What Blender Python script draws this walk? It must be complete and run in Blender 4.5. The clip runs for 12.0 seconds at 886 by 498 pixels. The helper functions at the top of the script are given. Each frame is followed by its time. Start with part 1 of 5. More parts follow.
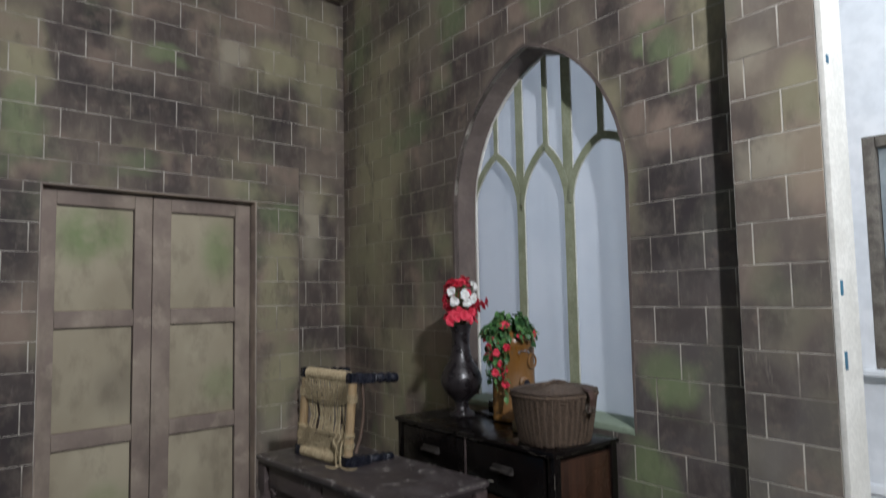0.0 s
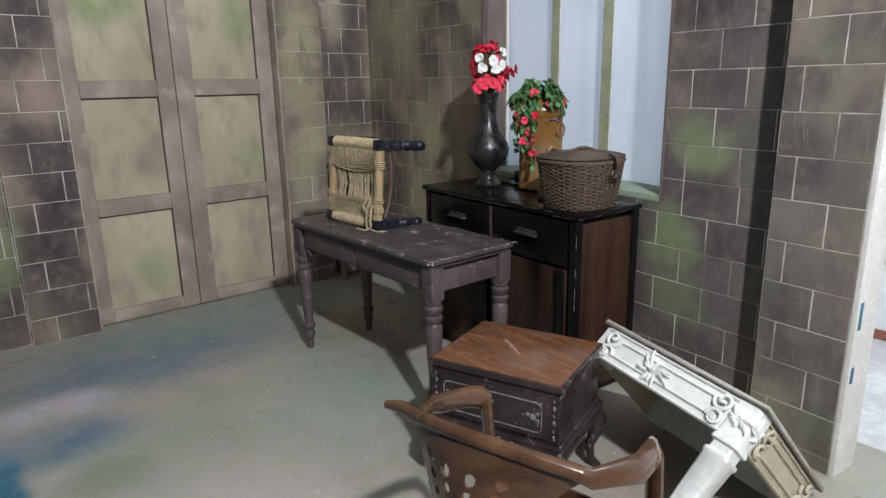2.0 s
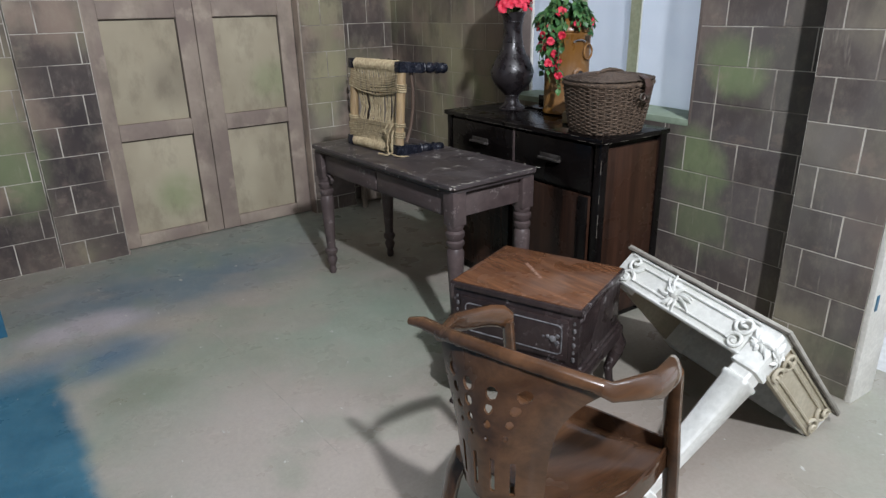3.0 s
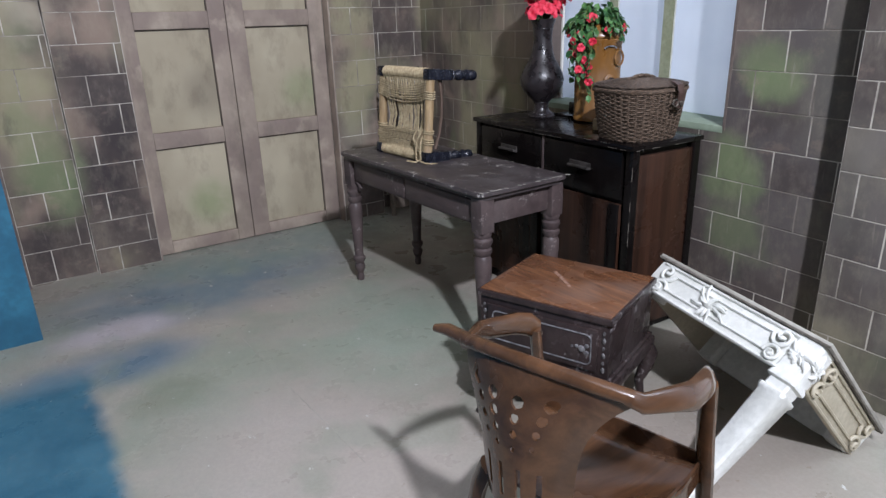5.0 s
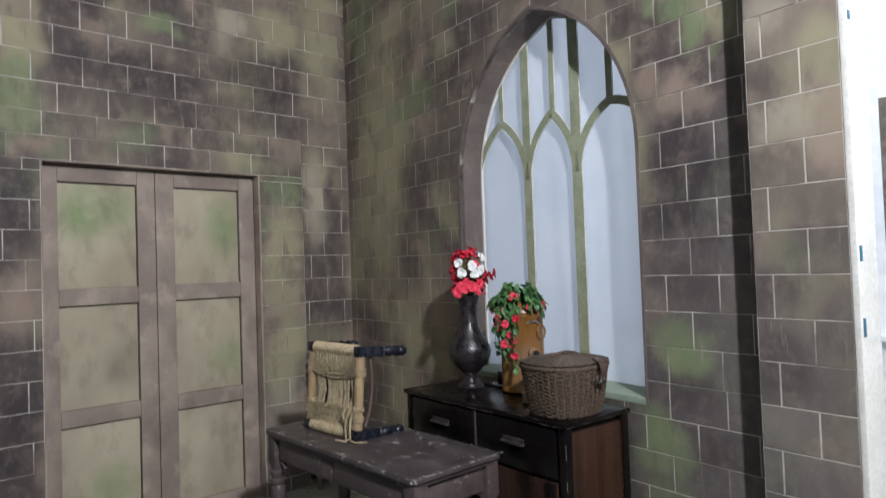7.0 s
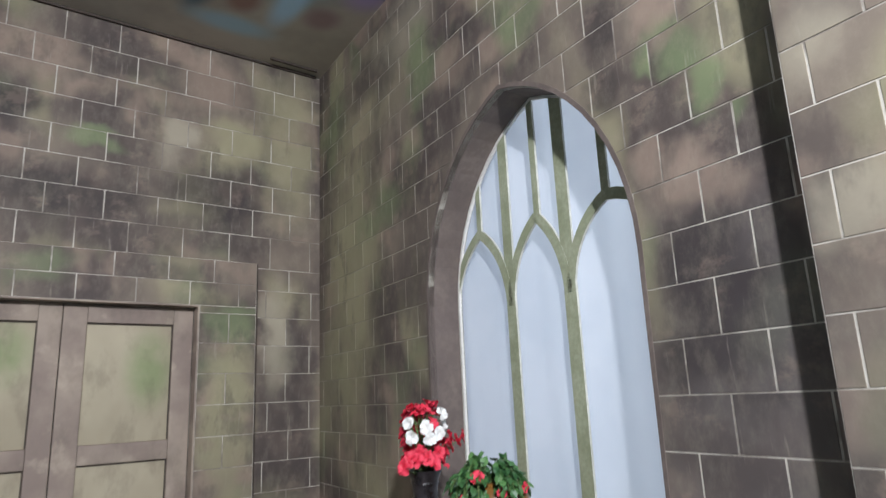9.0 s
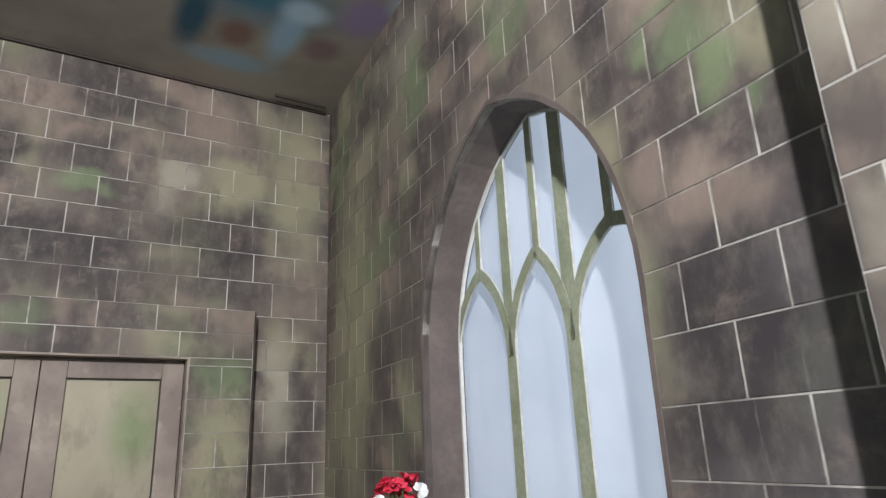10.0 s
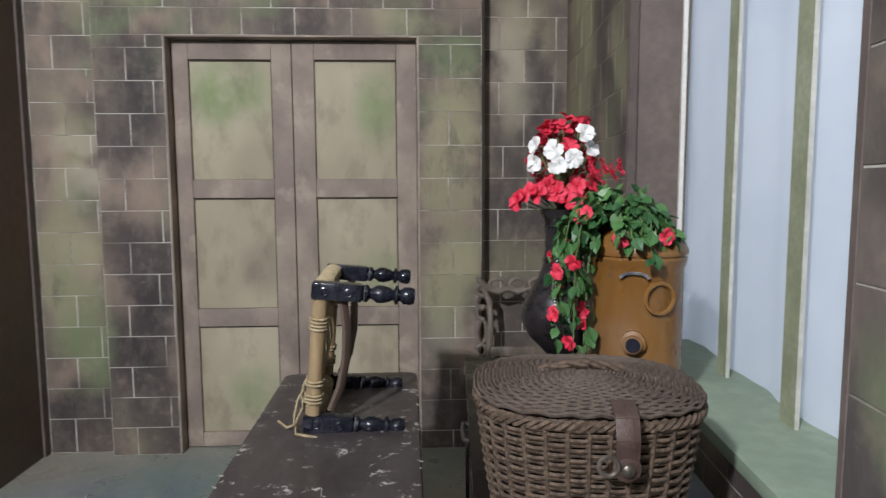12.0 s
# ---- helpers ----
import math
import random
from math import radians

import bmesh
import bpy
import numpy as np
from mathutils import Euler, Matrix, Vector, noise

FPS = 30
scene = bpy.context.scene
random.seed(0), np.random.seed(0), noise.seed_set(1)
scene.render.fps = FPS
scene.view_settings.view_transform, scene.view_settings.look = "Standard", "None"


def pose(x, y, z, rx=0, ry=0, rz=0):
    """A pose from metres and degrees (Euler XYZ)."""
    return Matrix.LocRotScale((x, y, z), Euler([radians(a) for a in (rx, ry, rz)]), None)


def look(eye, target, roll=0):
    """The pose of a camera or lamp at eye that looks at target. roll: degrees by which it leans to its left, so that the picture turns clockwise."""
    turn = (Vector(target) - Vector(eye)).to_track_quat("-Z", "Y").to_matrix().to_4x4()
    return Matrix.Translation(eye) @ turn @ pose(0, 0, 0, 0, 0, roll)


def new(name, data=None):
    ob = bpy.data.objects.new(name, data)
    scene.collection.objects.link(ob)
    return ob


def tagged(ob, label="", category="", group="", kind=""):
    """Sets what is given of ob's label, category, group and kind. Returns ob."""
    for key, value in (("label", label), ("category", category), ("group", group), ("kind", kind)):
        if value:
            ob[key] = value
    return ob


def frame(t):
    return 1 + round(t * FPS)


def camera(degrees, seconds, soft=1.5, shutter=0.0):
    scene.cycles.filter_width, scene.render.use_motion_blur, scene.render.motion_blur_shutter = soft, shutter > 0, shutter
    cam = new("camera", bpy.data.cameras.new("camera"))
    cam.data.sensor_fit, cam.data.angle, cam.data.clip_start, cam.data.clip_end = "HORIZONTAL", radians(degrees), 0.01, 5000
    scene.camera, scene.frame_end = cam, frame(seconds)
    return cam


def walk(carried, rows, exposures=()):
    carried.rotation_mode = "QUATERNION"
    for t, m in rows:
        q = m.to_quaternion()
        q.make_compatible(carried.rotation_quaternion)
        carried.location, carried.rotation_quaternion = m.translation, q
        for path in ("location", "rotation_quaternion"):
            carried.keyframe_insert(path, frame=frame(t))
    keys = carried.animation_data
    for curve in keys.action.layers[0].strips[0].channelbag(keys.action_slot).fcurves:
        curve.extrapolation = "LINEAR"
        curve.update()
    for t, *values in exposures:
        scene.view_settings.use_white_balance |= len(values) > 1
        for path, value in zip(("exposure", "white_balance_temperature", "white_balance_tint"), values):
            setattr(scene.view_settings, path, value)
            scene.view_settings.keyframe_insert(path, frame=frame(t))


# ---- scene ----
cam = camera(69.18, 12.0, 1.35, 0.5)
PATH = [
    (0.0, pose(-2.567, -4.243, 1.516, 94.22, 1.06, -41.99)),
    (0.5, pose(-2.567, -4.241, 1.498, 87.55, 1.26, -42.13)),
    (1.0, pose(-2.561, -4.244, 1.474, 82.59, 1.41, -40.88)),
    (1.5, pose(-2.553, -4.237, 1.438, 78.07, 1.11, -40.09)),
    (2.0, pose(-2.559, -4.232, 1.424, 75.44, 1.10, -39.62)),
    (2.5, pose(-2.572, -4.234, 1.405, 72.50, 1.83, -38.60)),
    (2.7, pose(-2.571, -4.231, 1.398, 69.73, 1.34, -37.82)),
    (4.3, pose(-2.549, -4.218, 1.385, 69.16, 0.89, -37.90)),
    (4.5, pose(-2.570, -4.215, 1.388, 69.60, 0.83, -37.32)),
    (5.0, pose(-2.552, -4.217, 1.377, 70.35, 1.72, -35.24)),
    (5.5, pose(-2.525, -4.234, 1.398, 73.58, 1.99, -36.44)),
    (6.0, pose(-2.544, -4.230, 1.418, 78.19, 1.27, -37.90)),
    (6.5, pose(-2.522, -4.228, 1.464, 83.51, 0.75, -39.02)),
    (7.0, pose(-2.538, -4.199, 1.522, 91.62, 2.00, -41.50)),
    (7.3, pose(-2.462, -4.156, 1.546, 92.95, 2.15, -40.6)),
    (7.5, pose(-2.387, -4.115, 1.562, 95.61, 2.30, -39.45)),
    (7.7, pose(-2.289, -4.089, 1.561, 97.98, 2.18, -38.04)),
    (9.3, pose(-1.483, -3.772, 1.654, 105.05, 2.25, -35.40)),
    (9.5, pose(-1.391, -3.757, 1.669, 106.90, 1.32, -32.16)),
    (10.0, pose(-1.172, -3.671, 1.694, 107.19, 2.26, -30.94)),
    (10.5, pose(-0.967, -3.540, 1.648, 100.92, 0.82, -22.64)),
    (11.0, pose(-0.834, -3.589, 1.561, 90.29, -2.44, -11.92)),
    (11.5, pose(-0.668, -3.503, 1.449, 84.65, -0.29, -7.27)),
    (12.0, pose(-0.580, -3.480, 1.431, 84.39, 0.27, -2.59)),
]
walk(cam, PATH, [(0.0, -0.73, 6500, 10), (0.5, -0.42, 6300, 10), (1.0, -0.22, 6400, 10), (1.5, -0.08, 6500, 10), (2.5, -0.09, 6400, 10), (4.5, -0.1, 6250, 12), (5.0, 0.03, 6120, 14), (5.5, 0.15, 6100, 14), (6.0, 0.26, 6100, 14), (6.5, 0.25, 6100, 14), (7.0, -0.23, 6400, 11), (9.5, 0.05, 6400, 10), (10.5, -0.08, 6550, 10), (11.0, -0.2, 6650, 10), (12.0, -0.07, 6500, 10)])

# ---- world, lamps ----
world = bpy.data.worlds.new("hall_air")
world.use_nodes = True
scene.world = world
wn = world.node_tree
sky = wn.nodes.new("ShaderNodeTexSky")
sky.sky_type, sky.sun_disc = "NISHITA", False
sky.sun_elevation, sky.sun_rotation = radians(35), radians(150)
wn.links.new(sky.outputs[0], wn.nodes["Background"].inputs[0])
wn.nodes["Background"].inputs[1].default_value = 0.06


def area(name, eye, target, sx, sy, watts, colour):
    d = bpy.data.lights.new(name, "AREA")
    d.shape, d.size, d.size_y, d.energy, d.color = "RECTANGLE", sx, sy, watts, colour
    ob = new(name, d)
    ob.matrix_world = look(eye, target)
    return ob


LAMP_AT = (-2.5, -5.8, 3.55)
KEY = area("studio_lamp_light", LAMP_AT, (-0.4, -1.2, 2.6), 0.16, 0.16, 305, (0.915, 0.945, 1.02))
# added fill lamp under the hall roof for general ambient light
HALL = area("hall_fill_light", (-2.0, -6.4, 5.3), (-1.6, -4.2, 0.0), 3.6, 2.6, 78, (0.93, 0.95, 1.0))
YARD = area("doorway_daylight", (0.75, -4.6, 3.6), (1.45, -3.0, 0.6), 1.0, 1.0, 44, (0.78, 0.89, 1.0))
BACK = area("window_daylight", (0.95, -1.88, 1.9), (0.0, -1.95, 1.85), 1.9, 2.6, 6.8, (0.62, 0.75, 1.0))

# ---- material tools ----
CEIL_Z = 3.893


class Nodes:
    """A small builder of node materials; every colour varies with the place in metres."""

    def __init__(self, name, rough=0.7, metal=0.0):
        self.m = bpy.data.materials.new(name)
        self.m.use_nodes = True
        self.t = self.m.node_tree
        self.b = self.t.nodes["Principled BSDF"]
        self.b.inputs["Roughness"].default_value = rough
        self.b.inputs["Metallic"].default_value = metal
        self.geo = self.t.nodes.new("ShaderNodeNewGeometry")
        self.pos = self.geo.outputs["Position"]

    def link(self, a, b):
        self.t.links.new(a, b)

    def scaled(self, sx, sy, sz, source=None):
        n = self.t.nodes.new("ShaderNodeMapping")
        n.inputs["Scale"].default_value = (sx, sy, sz)
        self.link(source or self.pos, n.inputs["Vector"])
        return n.outputs[0]

    def noise(self, scale, detail=4, rough=0.55, at=None, lo=0.35, hi=0.65, warp=0.0):
        n = self.t.nodes.new("ShaderNodeTexNoise")
        n.inputs["Scale"].default_value, n.inputs["Detail"].default_value = scale, detail
        n.inputs["Roughness"].default_value, n.inputs["Distortion"].default_value = rough, warp
        self.link(at or self.pos, n.inputs["Vector"])
        return self.range(n.outputs["Fac"], lo, hi)

    def range(self, value, lo, hi, a=0.0, b=1.0):
        n = self.t.nodes.new("ShaderNodeMapRange")
        n.interpolation_type = "SMOOTHSTEP"
        for k, v in (("From Min", lo), ("From Max", hi), ("To Min", a), ("To Max", b)):
            n.inputs[k].default_value = v
        self.link(value, n.inputs["Value"])
        return n.outputs[0]

    def spot(self, centre, radii):
        """A soft painted patch: 1 at its centre, 0 past its radii."""
        sub = self.t.nodes.new("ShaderNodeVectorMath")
        sub.operation = "SUBTRACT"
        self.link(self.pos, sub.inputs[0])
        sub.inputs[1].default_value = centre
        div = self.t.nodes.new("ShaderNodeVectorMath")
        div.operation = "DIVIDE"
        self.link(sub.outputs[0], div.inputs[0])
        div.inputs[1].default_value = radii
        ln = self.t.nodes.new("ShaderNodeVectorMath")
        ln.operation = "LENGTH"
        self.link(div.outputs[0], ln.inputs[0])
        return self.range(ln.outputs["Value"], 0.25, 1.0, 1.0, 0.0)

    def random(self):
        return self.t.nodes.new("ShaderNodeObjectInfo").outputs["Random"]

    def island(self):
        return self.geo.outputs["Random Per Island"]

    def math(self, op, a, b):
        n = self.t.nodes.new("ShaderNodeMath")
        n.operation = op
        for k, v in enumerate((a, b)):
            if isinstance(v, (int, float)):
                n.inputs[k].default_value = v
            else:
                self.link(v, n.inputs[k])
        return n.outputs[0]

    def mix(self, fac, a, b, mode="MIX"):
        n = self.t.nodes.new("ShaderNodeMix")
        n.data_type, n.blend_type = "RGBA", mode
        for k, v in ((0, fac), (6, a), (7, b)):
            if isinstance(v, (int, float)):
                n.inputs[k].default_value = v
            elif isinstance(v, tuple):
                n.inputs[k].default_value = (*v, 1.0)
            else:
                self.link(v, n.inputs[k])
        return n.outputs[2]

    def done(self, colour, bump=None, strength=0.2, distance=0.004, rough=None):
        if isinstance(colour, tuple):
            self.b.inputs["Base Color"].default_value = (*colour, 1.0)
        else:
            self.link(colour, self.b.inputs["Base Color"])
        if bump is not None:
            n = self.t.nodes.new("ShaderNodeBump")
            n.inputs["Strength"].default_value, n.inputs["Distance"].default_value = strength, distance
            self.link(bump, n.inputs["Height"])
            self.link(n.outputs[0], self.b.inputs["Normal"])
        if rough is not None:
            self.link(rough, self.b.inputs["Roughness"])
        return self.m


def plain(name, a, b, scale=14, rough=0.6, metal=0.0, bump=0.15):
    n = Nodes(name, rough, metal)
    f = n.noise(scale, 5)
    g = n.noise(scale * 7, 3)
    return n.done(n.mix(n.math("MULTIPLY", g, 0.35), n.mix(f, a, b), tuple(0.75 * v for v in a)), g, bump, 0.002,
                  n.range(f, 0, 1, rough - 0.08, min(1.0, rough + 0.1)))


SPRAYS = {"soot": (0.042, 0.034, 0.035), "umber": (0.078, 0.062, 0.058), "olive": (0.33, 0.302, 0.185), "green": (0.19, 0.232, 0.12),
          "rose": (0.33, 0.245, 0.19), "tan": (0.42, 0.375, 0.28), "grey": (0.2, 0.18, 0.16), "slate": (0.108, 0.096, 0.094)}


def sprayed_stone(name, along, layers):
    """Scenic paint: grey-brown blocks under airbrushed sprays; along is the wall's axis, a spray is (place, height, two radii, strength)."""
    n = Nodes(name, 0.7)
    r = n.random()
    c = n.mix(n.noise(2.2, 3, 0.5, n.scaled(1.0, 1.0, 0.6), 0.36, 0.64, 0.1), (0.085, 0.067, 0.061), (0.205, 0.165, 0.13))
    c = n.mix(n.math("MULTIPLY", n.noise(1.9, 2, 0.5, n.scaled(1.2, 1.1, 0.8), 0.52, 0.66), 0.7), c, SPRAYS["olive"])
    c = n.mix(n.math("MULTIPLY", n.noise(2.6, 2, 0.5, n.scaled(0.9, 1.2, 0.7), 0.57, 0.7), 0.4), c, SPRAYS["green"])
    c = n.mix(n.math("MULTIPLY", n.noise(3.1, 3, 0.5, n.scaled(1.0, 0.9, 0.8), 0.53, 0.66), 0.6), c, SPRAYS["rose"])
    drift = n.t.nodes.new("ShaderNodeTexNoise")
    drift.inputs["Scale"].default_value, drift.inputs["Detail"].default_value = 5.0, 3
    n.link(n.pos, drift.inputs["Vector"])
    wander = n.t.nodes.new("ShaderNodeVectorMath")
    wander.operation = "MULTIPLY_ADD"
    n.link(drift.outputs["Color"], wander.inputs[0])
    wander.inputs[1].default_value = (0.26, 0.26, 0.22)
    n.link(n.pos, wander.inputs[2])
    shift = n.t.nodes.new("ShaderNodeVectorMath")
    shift.operation = "ADD"
    n.link(wander.outputs[0], shift.inputs[0])
    n.link(n.range(r, 0.0, 1.0, -0.16, -0.1), shift.inputs[1])
    for tint, sprays in layers:
        for at, z, ra, rz, k in sprays:
            scale = (1 / ra, 2.2, 1 / rz) if along == "x" else (2.2, 1 / ra, 1 / rz)
            centre = (at, 0.0, z) if along == "x" else (0.0, at, z)
            put = n.t.nodes.new("ShaderNodeVectorMath")
            put.operation = "MULTIPLY_ADD"
            n.link(shift.outputs[0], put.inputs[0])
            put.inputs[1].default_value = scale
            put.inputs[2].default_value = tuple(-p * q for p, q in zip(centre, scale))
            far = n.t.nodes.new("ShaderNodeVectorMath")
            far.operation = "LENGTH"
            n.link(put.outputs[0], far.inputs[0])
            c = n.mix(n.range(far.outputs["Value"], 0.3, 1.0, k, 0.0), c, SPRAYS[tint])
    c = n.mix(n.math("MULTIPLY", n.noise(4.2, 5, 0.65, n.scaled(1.0, 1.0, 0.5), 0.55, 0.68, 0.1), 0.45), c, SPRAYS["umber"])
    c = n.mix(n.math("MULTIPLY", n.noise(7.5, 5, 0.65, n.scaled(0.7, 0.7, 1.0), 0.56, 0.68), 0.28), c, SPRAYS["rose"])
    c = n.mix(n.math("MULTIPLY", n.range(r, 0.1, 0.95), 0.4), c, n.mix(0.5, c, SPRAYS["soot"]))
    fine = n.noise(16, 6, 0.7, n.scaled(1, 1, 0.6), 0.42, 0.75)
    c = n.mix(n.math("MULTIPLY", fine, 0.3), c, n.mix(0.55, c, SPRAYS["tan"]))
    drip = n.noise(34, 3, 0.6, n.scaled(1, 1, 0.13), 0.64, 0.76)
    c = n.mix(n.math("MULTIPLY", drip, 0.25), c, (0.42, 0.37, 0.31))
    return n.done(c, n.noise(70, 4, 0.6), 0.1, 0.001)


def joint_paint():
    n = Nodes("cream_joint_paint", 0.75)
    c = n.mix(n.noise(3.2, 5, 0.65, None, 0.42, 0.62), (0.55, 0.51, 0.44), (0.21, 0.18, 0.15))
    c = n.mix(n.math("MULTIPLY", n.spot((0.2, -0.7, 1.9), (0.7, 1.1, 2.6)), 0.65), c, (0.25, 0.225, 0.15))
    return n.done(c, n.noise(40, 3), 0.2, 0.002)


def door_paint(name, panel):
    n = Nodes(name, 0.72)
    if panel:
        c = n.mix(n.noise(1.9, 4, 0.5, n.scaled(1, 1, 0.7), 0.36, 0.66), (0.36, 0.31, 0.22), (0.45, 0.395, 0.285))
        for centre, radii, k in (((-1.55, 0, 1.92), (0.3, 0.4, 0.26), 0.6), ((-0.78, 0, 1.85), (0.17, 0.4, 0.28), 0.45),
                                 ((-1.45, 0, 0.3), (0.22, 0.4, 0.2), 0.35), ((-0.75, 0, 0.95), (0.2, 0.4, 0.2), 0.3)):
            c = n.mix(n.math("MULTIPLY", n.math("MULTIPLY", n.spot(centre, radii), n.noise(2.4, 4, 0.6, None, 0.3, 0.56)), min(1.0, 1.5 * k)), c, (0.19, 0.265, 0.11))
        c = n.mix(n.math("MULTIPLY", n.spot((-1.4, 0, 1.0), (0.2, 0.4, 0.22)), 0.5), c, (0.19, 0.16, 0.12))
    else:
        c = n.mix(n.noise(2.8, 4, 0.55, None, 0.4, 0.62), (0.25, 0.195, 0.165), (0.345, 0.28, 0.225))
        c = n.mix(n.math("MULTIPLY", n.noise(5.5, 4, 0.6, None, 0.54, 0.66), 0.55), c, (0.45, 0.37, 0.29))
    c = n.mix(n.math("MULTIPLY", n.noise(7, 5, 0.65, n.scaled(1, 1, 0.5), 0.48, 0.68), 0.3), c, (0.12, 0.1, 0.075))
    return n.done(c, n.noise(90, 3), 0.12, 0.001)


def painted_floor():
    n = Nodes("painted_floor", 0.5)
    c = n.mix(n.noise(1.3, 5, 0.6, None, 0.35, 0.65, 0.5), (0.335, 0.297, 0.252), (0.285, 0.298, 0.24))
    c = n.mix(n.math("MULTIPLY", n.noise(2.1, 4, 0.6, None, 0.45, 0.62), 0.7), c, (0.37, 0.33, 0.285))
    for centre, radii, tint, k in (
        ((-1.75, -0.7, 0), (1.2, 0.6, 1), (0.13, 0.185, 0.225), 0.85),
        ((-1.2, -0.3, 0), (1.3, 0.5, 1), (0.19, 0.25, 0.23), 0.7),
        ((-2.25, -1.0, 0), (0.4, 0.22, 1), (0.5, 0.44, 0.47), 0.75),
        ((-2.35, -1.35, 0), (0.5, 0.28, 1), (0.07, 0.15, 0.23), 0.8),
        ((-1.95, -2.5, 0), (0.7, 0.8, 1), (0.43, 0.365, 0.33), 0.7),
        ((-1.25, -1.75, 0), (0.6, 0.75, 1), (0.265, 0.33, 0.26), 0.65),
        ((-0.85, -3.2, 0), (0.75, 0.8, 1), (0.33, 0.28, 0.24), 0.75),
        ((-2.2, -1.75, 0), (0.25, 0.2, 1), (0.2, 0.22, 0.16), 0.6),
    ):
        c = n.mix(n.math("MULTIPLY", n.spot(centre, radii), k), c, tint)
    c = n.mix(n.math("MULTIPLY", n.noise(1.7, 3, 0.55, n.scaled(1, 1.2, 1), 0.5, 0.66), 0.45), c, (0.37, 0.325, 0.28))
    c = n.mix(n.math("MULTIPLY", n.noise(2.6, 3, 0.55, n.scaled(1.2, 1, 1), 0.52, 0.68), 0.4), c, (0.235, 0.27, 0.205))
    xyz = n.t.nodes.new("ShaderNodeSeparateXYZ")
    n.link(n.pos, xyz.inputs[0])
    edge = n.math("ADD", xyz.outputs[0], n.math("MULTIPLY", n.noise(6, 3), 0.02))
    far = n.range(xyz.outputs[1], -1.2, -1.5)
    c = n.mix(n.math("MULTIPLY", n.range(edge, -2.4, -2.47), far), c, n.mix(n.noise(3, 4), (0.025, 0.105, 0.165), (0.055, 0.16, 0.225)))
    scuff = n.noise(9, 6, 0.7, n.scaled(1, 0.5, 1), 0.6, 0.74)
    c = n.mix(n.math("MULTIPLY", scuff, 0.3), c, (0.34, 0.32, 0.29))
    chip = n.noise(23, 3, 0.6, n.scaled(1, 0.6, 1), 0.69, 0.72)
    c = n.mix(chip, c, (0.55, 0.54, 0.51))
    c = n.mix(n.math("MULTIPLY", n.noise(70, 4, 0.7), 0.12), c, (0.1, 0.1, 0.08))
    return n.done(c, n.noise(45, 5, 0.6), 0.12, 0.002, n.noise(5, 4, 0.6, None, 0.2, 0.8))


def painted_ceiling():
    n = Nodes("painted_ceiling", 0.6)
    c = n.mix(n.noise(2.0, 4), (0.33, 0.295, 0.245), (0.42, 0.375, 0.31))
    for centre, radii, tint, k in (
        ((-0.5, -0.95, CEIL_Z), (0.6, 0.4, 1), (0.12, 0.26, 0.36), 0.8),
        ((-0.76, -0.62, CEIL_Z), (0.13, 0.42, 1), (0.02, 0.1, 0.16), 0.97),
        ((-0.53, -0.92, CEIL_Z), (0.32, 0.13, 1), (0.05, 0.22, 0.32), 0.9),
        ((-0.28, -0.69, CEIL_Z), (0.13, 0.4, 1), (0.4, 0.62, 0.78), 0.9),
        ((-0.25, -0.9, CEIL_Z), (0.18, 0.14, 1), (0.62, 0.8, 0.92), 0.9),
        ((-0.5, -0.3, CEIL_Z), (0.36, 0.14, 1), (0.3, 0.5, 0.62), 0.75),
        ((-0.52, -0.57, CEIL_Z), (0.14, 0.18, 1), (0.24, 0.12, 0.1), 0.85),
        ((-0.06, -0.63, CEIL_Z), (0.16, 0.17, 1), (0.22, 0.12, 0.14), 0.7),
        ((0.05, -1.01, CEIL_Z), (0.2, 0.26, 1), (0.36, 0.28, 0.5), 0.85),
        ((0.19, -1.22, CEIL_Z), (0.14, 0.2, 1), (0.5, 0.6, 0.68), 0.8),
    ):
        c = n.mix(n.math("MULTIPLY", n.spot(centre, radii), k), c, tint)
    return n.done(c, n.noise(20, 3), 0.1, 0.002)


def wood(name, a, b, grain=9.0, rough=0.45, axis=(1, 1, 0.1), chips=None, bands=0.5, dusty=0.18):
    n = Nodes(name, rough)
    at = n.scaled(*axis)
    c = n.mix(n.noise(grain, 6, 0.65, at, 0.3, 0.7, 0.8), a, b)
    c = n.mix(n.math("MULTIPLY", n.noise(grain * 4, 4, 0.7, at), bands), c, tuple(0.55 * v for v in a))
    if chips:
        worn = n.math("MULTIPLY", n.noise(11, 5, 0.75, None, 0.57, 0.63), n.noise(60, 3, 0.6, None, 0.45, 0.6))
        c = n.mix(worn, c, chips)
    dust = n.noise(4, 4, 0.6, None, 0.4, 0.75)
    c = n.mix(n.math("MULTIPLY", dust, dusty), c, (0.24, 0.22, 0.2))
    return n.done(c, n.noise(grain * 5, 4, 0.6, at), 0.15, 0.001, n.range(dust, 0, 1, rough - 0.07, rough + 0.2))


